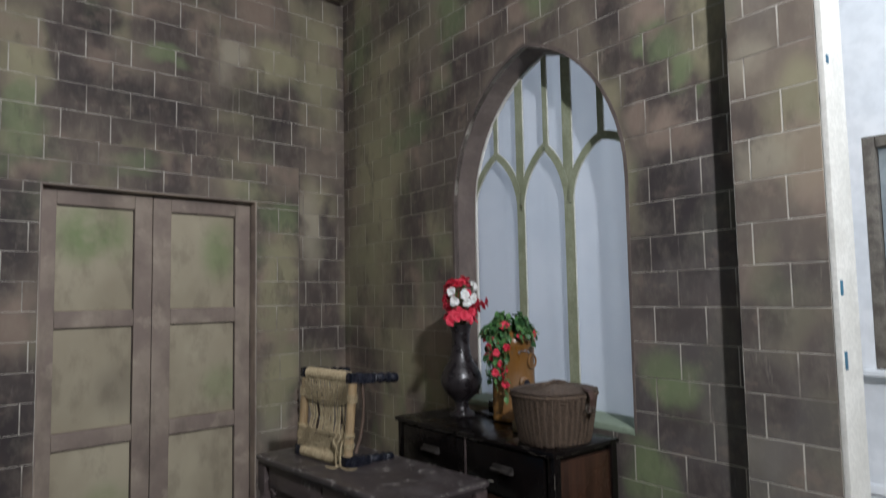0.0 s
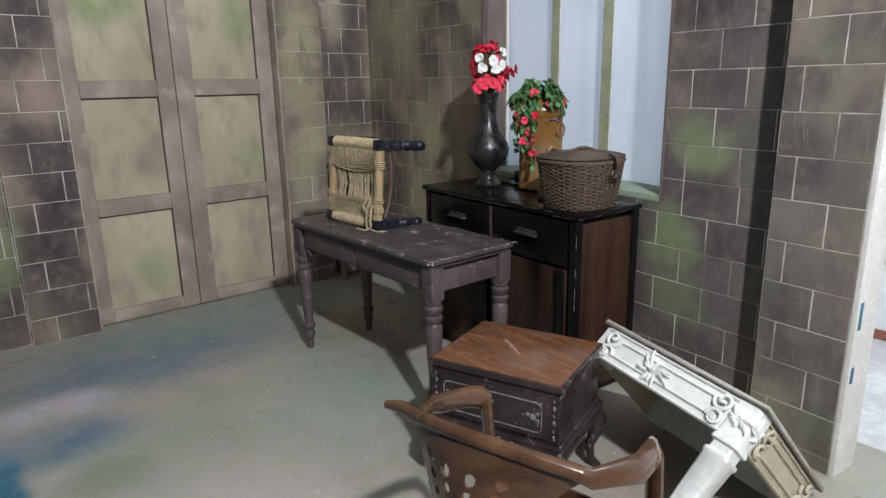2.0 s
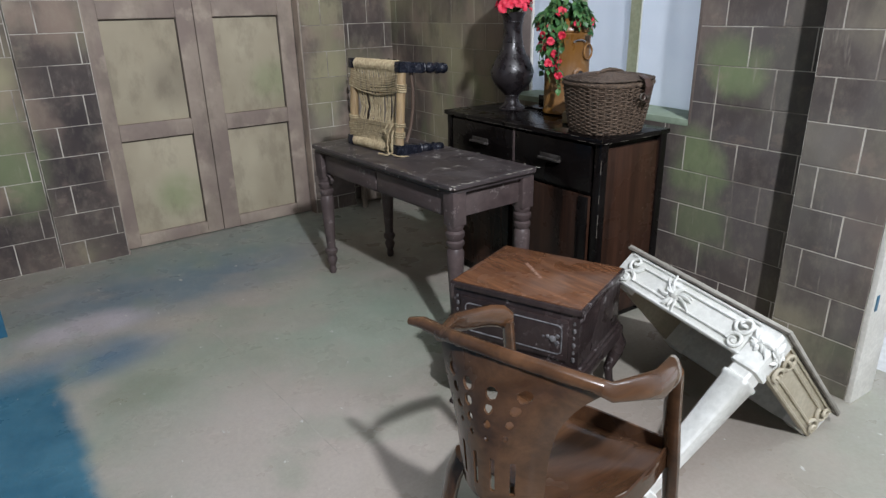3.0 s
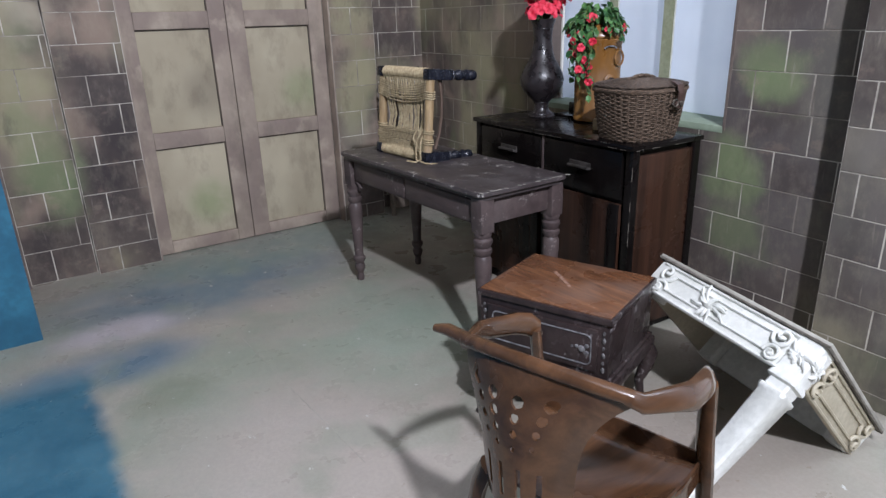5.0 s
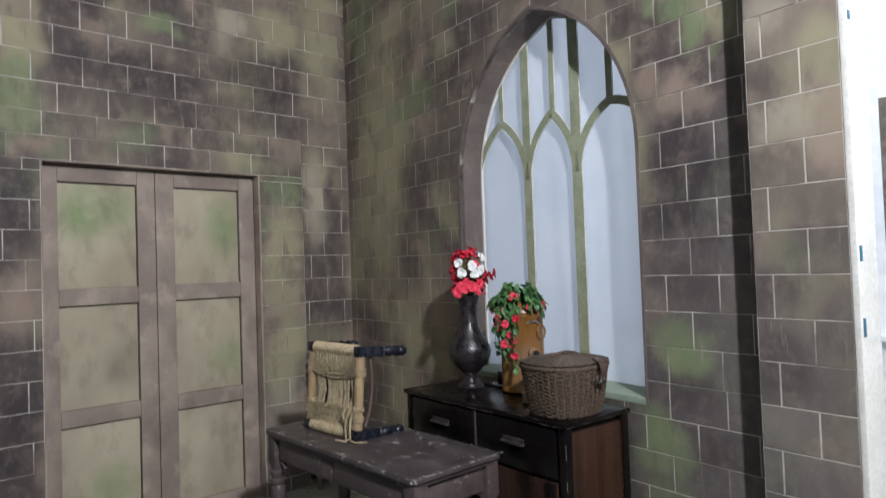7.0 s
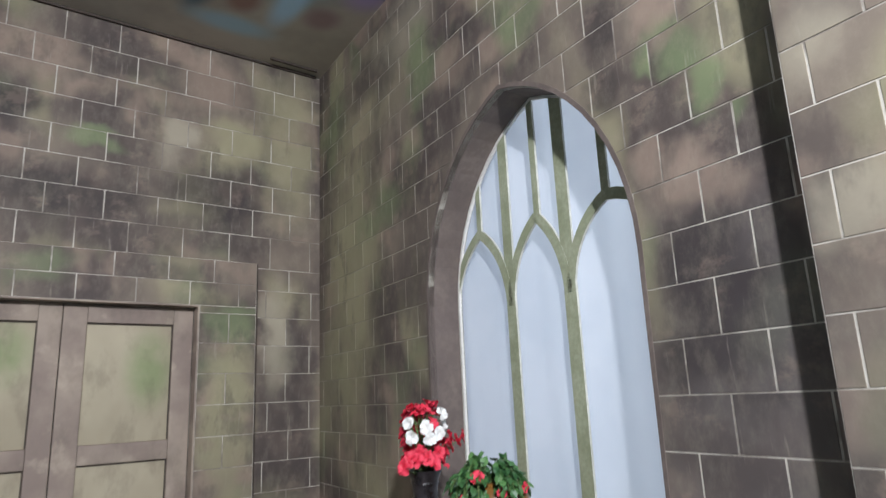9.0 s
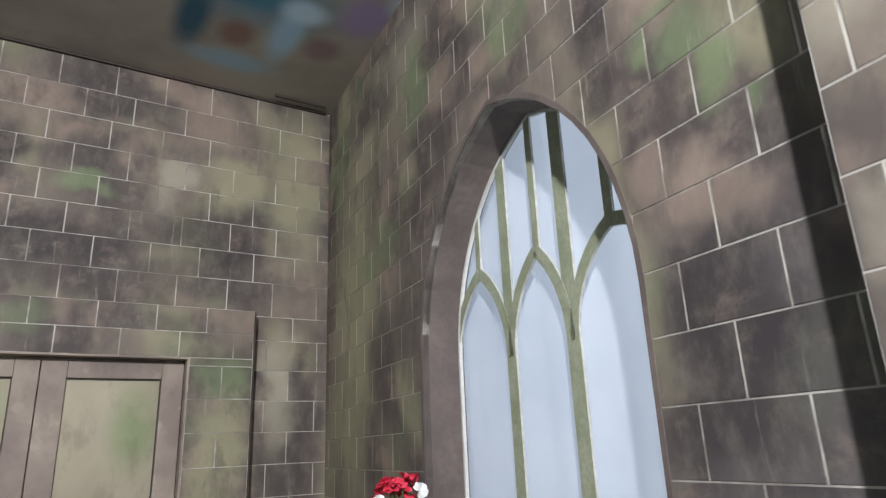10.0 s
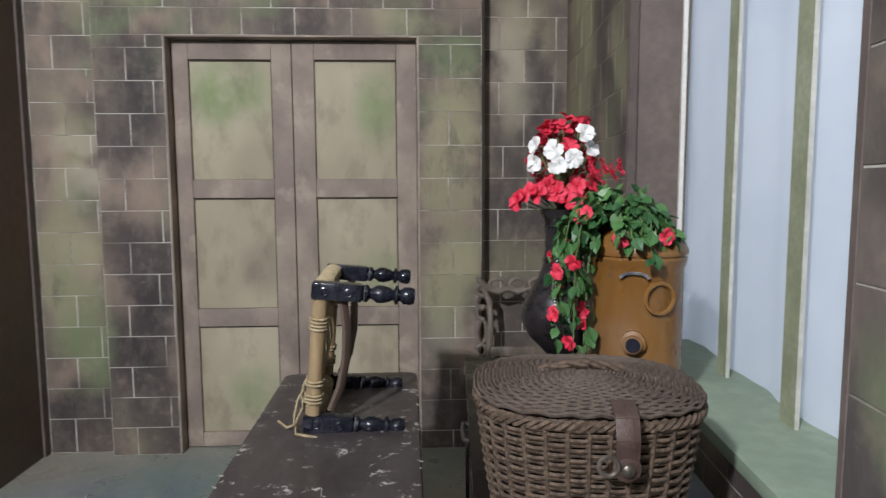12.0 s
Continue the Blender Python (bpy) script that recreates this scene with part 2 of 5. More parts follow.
DOOR_SPRAYS_OLIVE = [(0.02, 3.28, 0.3, 0.72, 0.75), (-0.35, 3.25, 0.25, 0.23, 0.8), (-0.38, 1.68, 0.2, 0.37, 0.8), (-1.97, 2.87, 0.2, 0.32, 0.8), (-0.36, 1.52, 0.19, 0.59, 0.7), (-2.36, 1.11, 0.23, 0.22, 0.6), (-0.41, 0.92, 0.23, 0.3, 0.7), (-0.0, 1.01, 0.25, 0.31, 0.5), (-0.41, 1.45, 0.17, 0.27, 0.7)]
DOOR_SPRAYS_UMBER = [(-1.02, 3.71, 0.27, 0.21, 0.8), (-1.17, 3.29, 0.22, 0.17, 0.7), (-0.81, 2.61, 1.28, 0.16, 0.7), (-0.79, 2.38, 0.46, 0.14, 0.6), (0.12, 1.9, 0.11, 0.64, 0.8), (0.03, 1.55, 0.27, 0.23, 0.5), (-1.94, 0.93, 0.15, 0.33, 0.8), (-1.98, 1.05, 0.22, 0.18, 0.7), (-1.93, 0.22, 0.22, 0.23, 0.7), (0.01, 1.29, 0.25, 0.3, 0.6), (-2.1, 1.59, 0.17, 0.22, 0.7), (-0.0, 0.72, 0.24, 0.32, 0.6)]
DOOR_SPRAYS_SOOT = [(-1.5, 3.26, 0.16, 0.14, 0.8), (-1.25, 2.79, 0.6, 0.21, 0.85), (-0.45, 2.88, 0.53, 0.26, 0.75), (-0.4, 2.15, 0.2, 0.18, 0.7), (-1.95, 1.93, 0.15, 0.35, 0.8), (-2.35, 0.21, 0.22, 0.26, 0.7), (-1.97, 0.69, 0.23, 0.38, 0.85)]
DOOR_SPRAYS_ROSE = [(-1.5, 3.59, 0.3, 0.25, 0.6), (-0.47, 3.65, 0.3, 0.22, 0.75), (-1.94, 1.41, 0.15, 0.27, 0.5), (-2.01, 1.36, 0.22, 0.19, 0.6), (-2.15, 0.91, 0.11, 0.24, 0.5)]
DOOR_SPRAYS_TAN = [(-0.7, 3.21, 0.14, 0.22, 0.7), (-0.06, 2.1, 0.12, 0.45, 0.6), (-2.29, 1.43, 0.2, 0.14, 0.7), (-0.41, 0.6, 0.23, 0.21, 0.4), (-2.34, 1.65, 0.2, 0.11, 0.6), (-0.01, 1.97, 0.18, 0.42, 0.5)]
DOOR_SPRAYS_GREEN = [(-1.14, 3.11, 0.21, 0.1, 0.8), (-1.35, 2.36, 0.25, 0.11, 0.5), (-1.96, 2.43, 0.17, 0.24, 0.7), (-1.95, 2.66, 0.13, 0.16, 0.7), (-0.36, 2.08, 0.17, 0.2, 0.7), (-2.31, 0.54, 0.21, 0.29, 0.85), (-2.14, 2.25, 0.2, 0.14, 0.6)]
WINDOW_SPRAYS_SLATE = [(-2.95, 0.9, 0.6, 1.1, 0.85), (-3.4, 0.8, 0.4, 1.3, 0.85), (-2.95, 1.8, 0.4, 0.6, 0.6)]
WINDOW_SPRAYS_OLIVE = [(-0.35, 2.4, 0.6, 1.6, 0.75), (-0.9, 3.4, 0.6, 0.5, 0.5), (-2.6, 3.3, 0.5, 0.4, 0.5), (-0.52, 2.61, 0.61, 0.65, 0.85), (-0.3, 1.74, 0.57, 0.56, 0.8), (-0.65, 1.18, 0.57, 0.38, 0.6), (-0.48, 3.07, 0.43, 0.4, 0.8), (-0.5, 2.25, 0.59, 0.58, 0.7)]
WINDOW_SPRAYS_GREY = [(-3.34, 2.8, 0.2, 0.5, 0.6), (-3.36, 0.5, 0.2, 0.5, 0.5), (-3.3, 0.89, 0.17, 0.14, 0.7)]
WINDOW_SPRAYS_UMBER = [(-0.99, 2.14, 0.51, 0.23, 0.55), (-0.67, 3.5, 0.35, 0.2, 0.7), (-2.83, 1.42, 0.24, 0.14, 0.6), (-2.88, 0.96, 0.17, 0.11, 0.7), (-3.27, 1.13, 0.18, 0.17, 0.8), (-0.91, 3.46, 0.45, 0.26, 0.7), (-1.29, 2.23, 0.27, 0.47, 0.65), (-2.97, 0.76, 0.16, 0.14, 0.7), (-2.91, 0.23, 0.18, 0.16, 0.6)]
WINDOW_SPRAYS_SOOT = [(-1.21, 2.68, 0.35, 0.26, 0.7), (-2.87, 1.94, 0.21, 0.26, 0.85), (-2.84, 1.69, 0.24, 0.17, 0.8), (-3.3, 1.36, 0.19, 0.15, 0.55), (-1.73, 3.23, 0.17, 0.15, 0.75), (-2.57, 2.84, 0.14, 0.14, 0.75), (-2.62, 2.58, 0.15, 0.13, 0.7), (-3.32, 0.49, 0.13, 0.32, 0.6)]
WINDOW_SPRAYS_ROSE = [(-1.58, 3.15, 0.3, 0.16, 0.6), (-2.89, 2.18, 0.18, 0.11, 0.6), (-2.01, 3.03, 0.23, 0.12, 0.6), (-2.82, 2.71, 0.13, 0.1, 0.7), (-2.9, 2.26, 0.11, 0.09, 0.6), (-2.73, 2.27, 0.11, 0.09, 0.6), (-3.18, 2.07, 0.08, 0.08, 0.5)]
WINDOW_SPRAYS_TAN = [(-1.2, 3.6, 0.5, 0.3, 0.45), (-2.3, 3.4, 0.4, 0.3, 0.4), (-3.29, 2.36, 0.14, 0.15, 0.7), (-3.31, 1.97, 0.16, 0.17, 0.75)]
WINDOW_SPRAYS_GREEN = [(-0.16, 3.43, 0.41, 0.49, 0.8), (-2.86, 2.58, 0.14, 0.15, 0.7), (-2.84, 1.13, 0.18, 0.14, 0.75), (-2.7, 0.74, 0.19, 0.17, 0.75), (-3.32, 1.56, 0.13, 0.15, 0.25), (-1.36, 3.28, 0.22, 0.3, 0.8), (-2.19, 3.12, 0.2, 0.17, 0.6), (-2.84, 2.54, 0.08, 0.1, 0.7), (-2.97, 2.42, 0.09, 0.1, 0.8), (-0.82, 2.62, 0.44, 0.23, 0.7), (-2.9, 1.06, 0.16, 0.13, 0.8), (-2.73, 0.67, 0.19, 0.15, 0.75), (-2.76, 0.44, 0.19, 0.16, 0.6)]
DOORSTONE = sprayed_stone("sprayed_stone_paint", "x", (("olive", DOOR_SPRAYS_OLIVE), ("umber", DOOR_SPRAYS_UMBER), ("soot", DOOR_SPRAYS_SOOT), ("rose", DOOR_SPRAYS_ROSE), ("tan", DOOR_SPRAYS_TAN), ("green", DOOR_SPRAYS_GREEN)))
STONE = sprayed_stone("sprayed_stone_paint", "y", (("slate", WINDOW_SPRAYS_SLATE), ("olive", WINDOW_SPRAYS_OLIVE), ("grey", WINDOW_SPRAYS_GREY), ("umber", WINDOW_SPRAYS_UMBER), ("soot", WINDOW_SPRAYS_SOOT), ("rose", WINDOW_SPRAYS_ROSE), ("tan", WINDOW_SPRAYS_TAN), ("green", WINDOW_SPRAYS_GREEN)))
JOINT = joint_paint()
REVEAL = plain("reveal_paint", (0.12, 0.092, 0.08), (0.175, 0.138, 0.118), 5, 0.8)
STILE = door_paint("door_stile_paint", False)
PANEL = door_paint("door_panel_paint", True)
# near-black brown that puts the shade of gaps into the strips' colour
SHADE = plain("gap_shade_paint", (0.05, 0.038, 0.03), (0.07, 0.05, 0.04), 6, 0.8)
FLOOR = painted_floor()
CEIL = painted_ceiling()
GREEN = plain("green_tracery_paint", (0.29, 0.315, 0.2), (0.4, 0.42, 0.29), 9, 0.65)
SILL = plain("green_sill_paint", (0.23, 0.29, 0.21), (0.3, 0.36, 0.27), 3, 0.6)
TRACERYSIDE = plain("pale_tracery_edge", (0.42, 0.42, 0.36), (0.6, 0.59, 0.52), 9, 0.7)
CREAM = plain("bare_edge_paint", (0.66, 0.64, 0.58), (0.74, 0.72, 0.66), 9, 0.7)
WHITEWALL = plain("white_plaster", (0.74, 0.77, 0.8), (0.82, 0.83, 0.84), 1.5, 0.8)
HALLWALL = plain("hall_plaster", (0.5, 0.49, 0.47), (0.58, 0.57, 0.55), 1.2, 0.85)
YARDFLOOR = plain("pale_concrete", (0.5, 0.5, 0.49), (0.68, 0.68, 0.67), 3, 0.75)
BLUE = plain("blue_paint", (0.018, 0.1, 0.17), (0.03, 0.16, 0.25), 4, 0.55)
BROWN = plain("brown_paint", (0.1, 0.068, 0.05), (0.14, 0.095, 0.07), 3, 0.6)
TABLE = wood("worn_grey_brown_paint", (0.066, 0.047, 0.046), (0.1, 0.074, 0.07), 7, 0.5, (1, 0.25, 1), (0.2, 0.17, 0.16), 0.3, 0.08)
TABLETOP = wood("worn_table_top", (0.043, 0.034, 0.034), (0.073, 0.06, 0.06), 6, 0.38, (1, 0.25, 1), (0.5, 0.46, 0.42), 0.3, 0.12)
CABINET = wood("black_stained_wood", (0.004, 0.003, 0.003), (0.008, 0.006, 0.0055), 8, 0.28, (1, 1, 0.12), None, 0.5, 0.015)
CABSIDE = wood("red_brown_boards", (0.009, 0.006, 0.005), (0.055, 0.025, 0.015), 5, 0.32, (1.6, 1.6, 0.07), None, 0.35, 0.02)
LAMINATE = wood("wood_grain_laminate", (0.125, 0.051, 0.024), (0.225, 0.098, 0.045), 16, 0.33, (1.0, 0.09, 1), None, 0.7)
DARKWOOD = wood("dark_walnut_varnish", (0.022, 0.015, 0.015), (0.042, 0.028, 0.027), 8, 0.3, (1, 1, 0.3), (0.16, 0.14, 0.14), 0.35, 0.08)
SILVER = plain("worn_silver_line", (0.1, 0.095, 0.1), (0.26, 0.255, 0.26), 60, 0.45, 0.2)
WORNCARVE = plain("worn_dark_carving", (0.045, 0.04, 0.04), (0.2, 0.19, 0.19), 70, 0.4)
TAPE = plain("old_tape", (0.24, 0.13, 0.085), (0.33, 0.2, 0.15), 40, 0.3)
# console white in a beige tone: the short end's shading put into colour
BEIGE = plain("shaded_white_paint", (0.42, 0.37, 0.27), (0.52, 0.47, 0.36), 8, 0.55)
PLASTIC = wood("brown_moulded_plastic", (0.052, 0.025, 0.013), (0.115, 0.054, 0.025), 9, 0.17, (0.3, 1, 1), None, 0.25, 0.03)
WHITE = plain("chipped_white_paint", (0.68, 0.68, 0.63), (0.8, 0.8, 0.76), 7, 0.5)
UNDER = plain("bare_board", (0.3, 0.28, 0.24), (0.4, 0.38, 0.33), 5, 0.8)
EDGE = plain("dark_board_edge", (0.1, 0.085, 0.07), (0.2, 0.18, 0.15), 20, 0.7)
LACQUER = plain("black_lacquer", (0.008, 0.009, 0.014), (0.018, 0.02, 0.03), 20, 0.2)
ROPE = plain("jute_rope", (0.34, 0.26, 0.145), (0.52, 0.42, 0.26), 60, 0.85, 0, 0.5)
PALEWOOD = wood("pale_stool_rail", (0.3, 0.2, 0.1), (0.42, 0.3, 0.16), 12, 0.5, (1, 1, 0.15))
CARVED = wood("weathered_carved_wood", (0.13, 0.1, 0.078), (0.25, 0.205, 0.165), 14, 0.6, (1, 1, 0.3))
VASE = plain("dark_bronze_glaze", (0.014, 0.011, 0.012), (0.03, 0.024, 0.025), 24, 0.33, 0.0)
OCHRE = wood("ochre_enamel", (0.19, 0.082, 0.017), (0.29, 0.138, 0.03), 3, 0.34, (1, 1, 0.25), (0.14, 0.08, 0.04), 0.25)
WICKER = plain("old_wicker", (0.065, 0.045, 0.032), (0.17, 0.118, 0.082), 130, 0.6, 0, 0.4)
WICKERLID = plain("old_wicker_lid", (0.06, 0.043, 0.033), (0.135, 0.097, 0.072), 130, 0.65, 0, 0.4)
LEATHER = plain("brown_leather", (0.05, 0.03, 0.024), (0.09, 0.055, 0.045), 30, 0.4)
BRASS = plain("dull_brass", (0.1, 0.085, 0.07), (0.18, 0.155, 0.13), 30, 0.42, 0.6)
PULL = plain("tarnished_pull", (0.03, 0.026, 0.024), (0.085, 0.075, 0.068), 40, 0.38, 0.3)
RED = plain("red_silk_petal", (0.58, 0.014, 0.04), (0.8, 0.06, 0.11), 40, 0.6)
WPETAL = plain("white_silk_petal", (0.74, 0.72, 0.68), (0.84, 0.83, 0.8), 40, 0.65)
STEM = plain("green_stem", (0.08, 0.14, 0.04), (0.14, 0.2, 0.07), 40, 0.55)
GLASS = plain("dim_window_pane", (0.2, 0.24, 0.26), (0.3, 0.34, 0.36), 3, 0.12)
RUST = plain("red_brown_skirting", (0.2, 0.06, 0.04), (0.32, 0.14, 0.1), 18, 0.8)


def leaf_material():
    n = Nodes("green_leaf", 0.45)
    c = n.mix(n.island(), (0.025, 0.085, 0.03), (0.085, 0.2, 0.055))
    return n.done(c, n.noise(80, 2), 0.2, 0.001)


def cloth_material():
    n = Nodes("white_window_cloth", 0.9)
    c = n.mix(n.noise(2.0, 3), (0.7, 0.74, 0.79), (0.77, 0.8, 0.84))
    n.done(c, n.noise(240, 2), 0.1, 0.001)
    tr = n.t.nodes.new("ShaderNodeBsdfTranslucent")
    n.link(c, tr.inputs["Color"])
    mx = n.t.nodes.new("ShaderNodeMixShader")
    mx.inputs[0].default_value = 0.55
    n.link(n.b.outputs[0], mx.inputs[1])
    n.link(tr.outputs[0], mx.inputs[2])
    n.link(mx.outputs[0], n.t.nodes["Material Output"].inputs["Surface"])
    return n.m


for material, level in ((CABINET, 0.2), (CABSIDE, 0.22), (DARKWOOD, 0.3), (TABLE, 0.3), (TABLETOP, 0.4), (STONE, 0.3), (DOORSTONE, 0.3), (FLOOR, 0.4), (STILE, 0.3), (PANEL, 0.3), (WICKER, 0.3)):
    material.node_tree.nodes["Principled BSDF"].inputs["Specular IOR Level"].default_value = level
LEAF = leaf_material()
CLOTH = cloth_material()

# ---- mesh tools ----


def link_mesh(name, bm, materials, smooth=False):
    if not isinstance(materials, (list, tuple)):
        materials = [materials]
    bmesh.ops.recalc_face_normals(bm, faces=bm.faces)
    me = bpy.data.meshes.new(name)
    bm.to_mesh(me)
    bm.free()
    for m in materials:
        me.materials.append(m)
    if smooth:
        me.polygons.foreach_set("use_smooth", [True] * len(me.polygons))
        me.set_sharp_from_angle(angle=radians(38))
    return me


def part(name, bm, material, parent=None, label="", smooth=True):
    ob = new(name, link_mesh(name, bm, material, smooth))
    if parent is not None:
        ob.parent = parent
    return tagged(ob, label) if label else ob


def thing(name, label, category, m=None, group="", kind=""):
    ob = new(name)
    ob.empty_display_size = 0.1
    if m is not None:
        ob.matrix_world = m
    return tagged(ob, label, category, group, kind)


def setting(name, bm, material, label, category, smooth=False):
    return tagged(part(name, bm, material, None, "", smooth), label, category, "", "structure")


def box(bm, sx, sy, sz, at=(0, 0, 0), bevel=0.0, turn=None, slot=0):
    m = Matrix.Translation(at) @ (turn or Matrix()) @ Matrix.Diagonal((sx, sy, sz, 1))
    r = bmesh.ops.create_cube(bm, size=1.0, matrix=m)
    fs = {f for v in r["verts"] for f in v.link_faces}
    for f in fs:
        f.material_index = slot
    if bevel:
        es = list({e for v in r["verts"] for e in v.link_edges})
        bmesh.ops.bevel(bm, geom=es, offset=bevel, segments=2, affect="EDGES", profile=0.6)
    return bm


def boxed(*a, **k):
    return box(bmesh.new(), *a, **k)


def lathe(bm, profile, m=None, seg=20, squash=1.0):
    """Turn (radius, height) pairs about z."""
    m = m or Matrix()
    rings = []
    for r, z in profile:
        rings.append([bm.verts.new(m @ Vector((r * math.cos(a), squash * r * math.sin(a), z))) for a in (2 * math.pi * k / seg for k in range(seg))])
    for a, b in zip(rings, rings[1:]):
        for k in range(seg):
            bm.faces.new((a[k], a[(k + 1) % seg], b[(k + 1) % seg], b[k]))
    bm.faces.new(rings[0][::-1])
    bm.faces.new(rings[-1])
    return bm


def tube(bm, pts, r, sides=6, closed=False, flat=1.0):
    """A round rod along a line of points; r is a number or one radius a point."""
    pts = [Vector(p) for p in pts]
    n = len(pts)
    rings = []
    side = None
    for i, p in enumerate(pts):
        d = (pts[(i + 1) % n] - pts[i - 1]) if closed else (pts[min(i + 1, n - 1)] - pts[max(i - 1, 0)])
        d = d.normalized()
        if side is None:
            side = d.orthogonal().normalized()
        side = (side - d * side.dot(d)).normalized()
        up = d.cross(side)
        rad = r[i] if isinstance(r, (list, tuple)) else r
        rings.append([bm.verts.new(p + rad * (math.cos(a) * side + flat * math.sin(a) * up)) for a in (2 * math.pi * k / sides for k in range(sides))])
    for i in range(n if closed else n - 1):
        a, b = rings[i], rings[(i + 1) % n]
        for k in range(sides):
            bm.faces.new((a[k], a[(k + 1) % sides], b[(k + 1) % sides], b[k]))
    if not closed:
        bm.faces.new(rings[0][::-1])
        bm.faces.new(rings[-1])
    return bm


def slab(bm, outline, depth, m=None, slot_front=0, slot_side=0):
    """A flat outline in x, y given depth along z from 0."""
    m = m or Matrix()
    lo = [bm.verts.new(m @ Vector((x, y, 0))) for x, y in outline]
    hi = [bm.verts.new(m @ Vector((x, y, depth))) for x, y in outline]
    f = bm.faces.new(hi)
    f.material_index = slot_front
    f = bm.faces.new(lo[::-1])
    f.material_index = slot_side
    k = len(outline)
    for i in range(k):
        f = bm.faces.new((lo[i], lo[(i + 1) % k], hi[(i + 1) % k], hi[i]))
        f.material_index = slot_side
    return bm


def ribbon(bm, line, width, depth, z0=0.0, slot_front=0, slot_side=1):
    """A bar of even width along a 2D line, standing z0 to z0 + depth."""
    left, right = [], []
    for i, p in enumerate(line):
        a, b = line[max(i - 1, 0)], line[min(i + 1, len(line) - 1)]
        d = Vector((b[0] - a[0], b[1] - a[1])).normalized()
        n = Vector((-d.y, d.x)) * width / 2
        left.append((p[0] + n.x, p[1] + n.y))
        right.append((p[0] - n.x, p[1] - n.y))
    for i in range(len(line) - 1):
        slab(bm, [right[i], right[i + 1], left[i + 1], left[i]], depth, Matrix.Translation((0, 0, z0)), slot_front, slot_side)
    return bm


def arc(cx, cy, r, a0, a1, n):
    return [(cx + r * math.cos(radians(a0 + (a1 - a0) * k / n)), cy + r * math.sin(radians(a0 + (a1 - a0) * k / n))) for k in range(n + 1)]


def clip(poly, a, b, keep_left):
    """The part of a convex polygon on one side of the line a to b."""
    out = []
    side = [((b[0] - a[0]) * (q[1] - a[1]) - (b[1] - a[1]) * (q[0] - a[0])) * (1 if keep_left else -1) for q in poly]
    for i, p in enumerate(poly):
        j = (i + 1) % len(poly)
        if side[i] >= 0:
            out.append(p)
        if side[i] * side[j] < 0:
            t = side[i] / (side[i] - side[j])
            out.append((p[0] + t * (poly[j][0] - p[0]), p[1] + t * (poly[j][1] - p[1])))
    return out


def spread(poly):
    xs, ys = [p[0] for p in poly], [p[1] for p in poly]
    return min(max(xs) - min(xs), max(ys) - min(ys)) if poly else 0


def minus(rect, hole):
    """A convex polygon less a convex, counter-clockwise hole, in convex pieces."""
    pieces, rest = [], rect
    for i in range(len(hole)):
        a, b = hole[i], hole[(i + 1) % len(hole)]
        out = clip(rest, a, b, False)
        if len(out) > 2 and spread(out) > 1e-3:
            pieces.append(out)
        rest = clip(rest, a, b, True)
        if len(rest) < 3 or spread(rest) < 1e-4:
            return pieces, False
    return pieces, True


# ---- plan ----
TH = radians(5.24)
DOOR_Y, FACE_Y, WALL_Y = 0.0, -0.08, 0.05
# local x along the wall to the right, local y up, local z out into the room
ON_DOOR_WALL = Matrix(((1, 0, 0, 0), (0, 0, -1, WALL_Y), (0, 1, 0, 0), (0, 0, 0, 1)))
ON_SURROUND = Matrix(((1, 0, 0, 0), (0, 0, -1, FACE_Y), (0, 1, 0, 0), (0, 0, 0, 1)))
ON_LEFT_FLAT = Matrix(((1, 0, 0, 0), (0, 0, -1, -0.03), (0, 1, 0, 0), (0, 0, 0, 1)))
ON_WINDOW_WALL = Matrix(((-math.sin(TH), 0, -math.cos(TH), 0), (-math.cos(TH), 0, math.sin(TH), -2.7615), (0, 1, 0, 0), (0, 0, 0, 1)))
ON_PIER = ON_WINDOW_WALL @ Matrix.Translation((0, 0, 0.105))
CORNER_X = -2.826
SILL_Z = 0.91
OPENING = [(-1.40, SILL_Z), (-0.12, SILL_Z)] + arc(-0.965, 2.05, 0.845, 0, 75.96, 12) + arc(-0.555, 2.05, 0.845, 104.04, 180, 12)[1:]

BLOCKS = {}
GAP, PROUD = 0.0062, 0.0018


def block_mesh(w, h, paint):
    """A board block with a chamfered front; alike sizes share one mesh."""
    key = (round(w, 3), round(h, 3), paint.name)
    if key not in BLOCKS:
        bm = bmesh.new()
        x, y, c = w / 2, h / 2, 0.0008
        back = [bm.verts.new((a * x, b * y, 0)) for a, b in ((-1, -1), (1, -1), (1, 1), (-1, 1))]
        mid = [bm.verts.new((a * x, b * y, PROUD - c)) for a, b in ((-1, -1), (1, -1), (1, 1), (-1, 1))]
        top = [bm.verts.new((a * (x - c), b * (y - c), PROUD)) for a, b in ((-1, -1), (1, -1), (1, 1), (-1, 1))]
        bm.faces.new(top)
        for lo, hi in ((back, mid), (mid, top)):
            for k in range(4):
                bm.faces.new((lo[k], lo[(k + 1) % 4], hi[(k + 1) % 4], hi[k]))
        BLOCKS[key] = link_mesh("block", bm, paint)
    return BLOCKS[key]


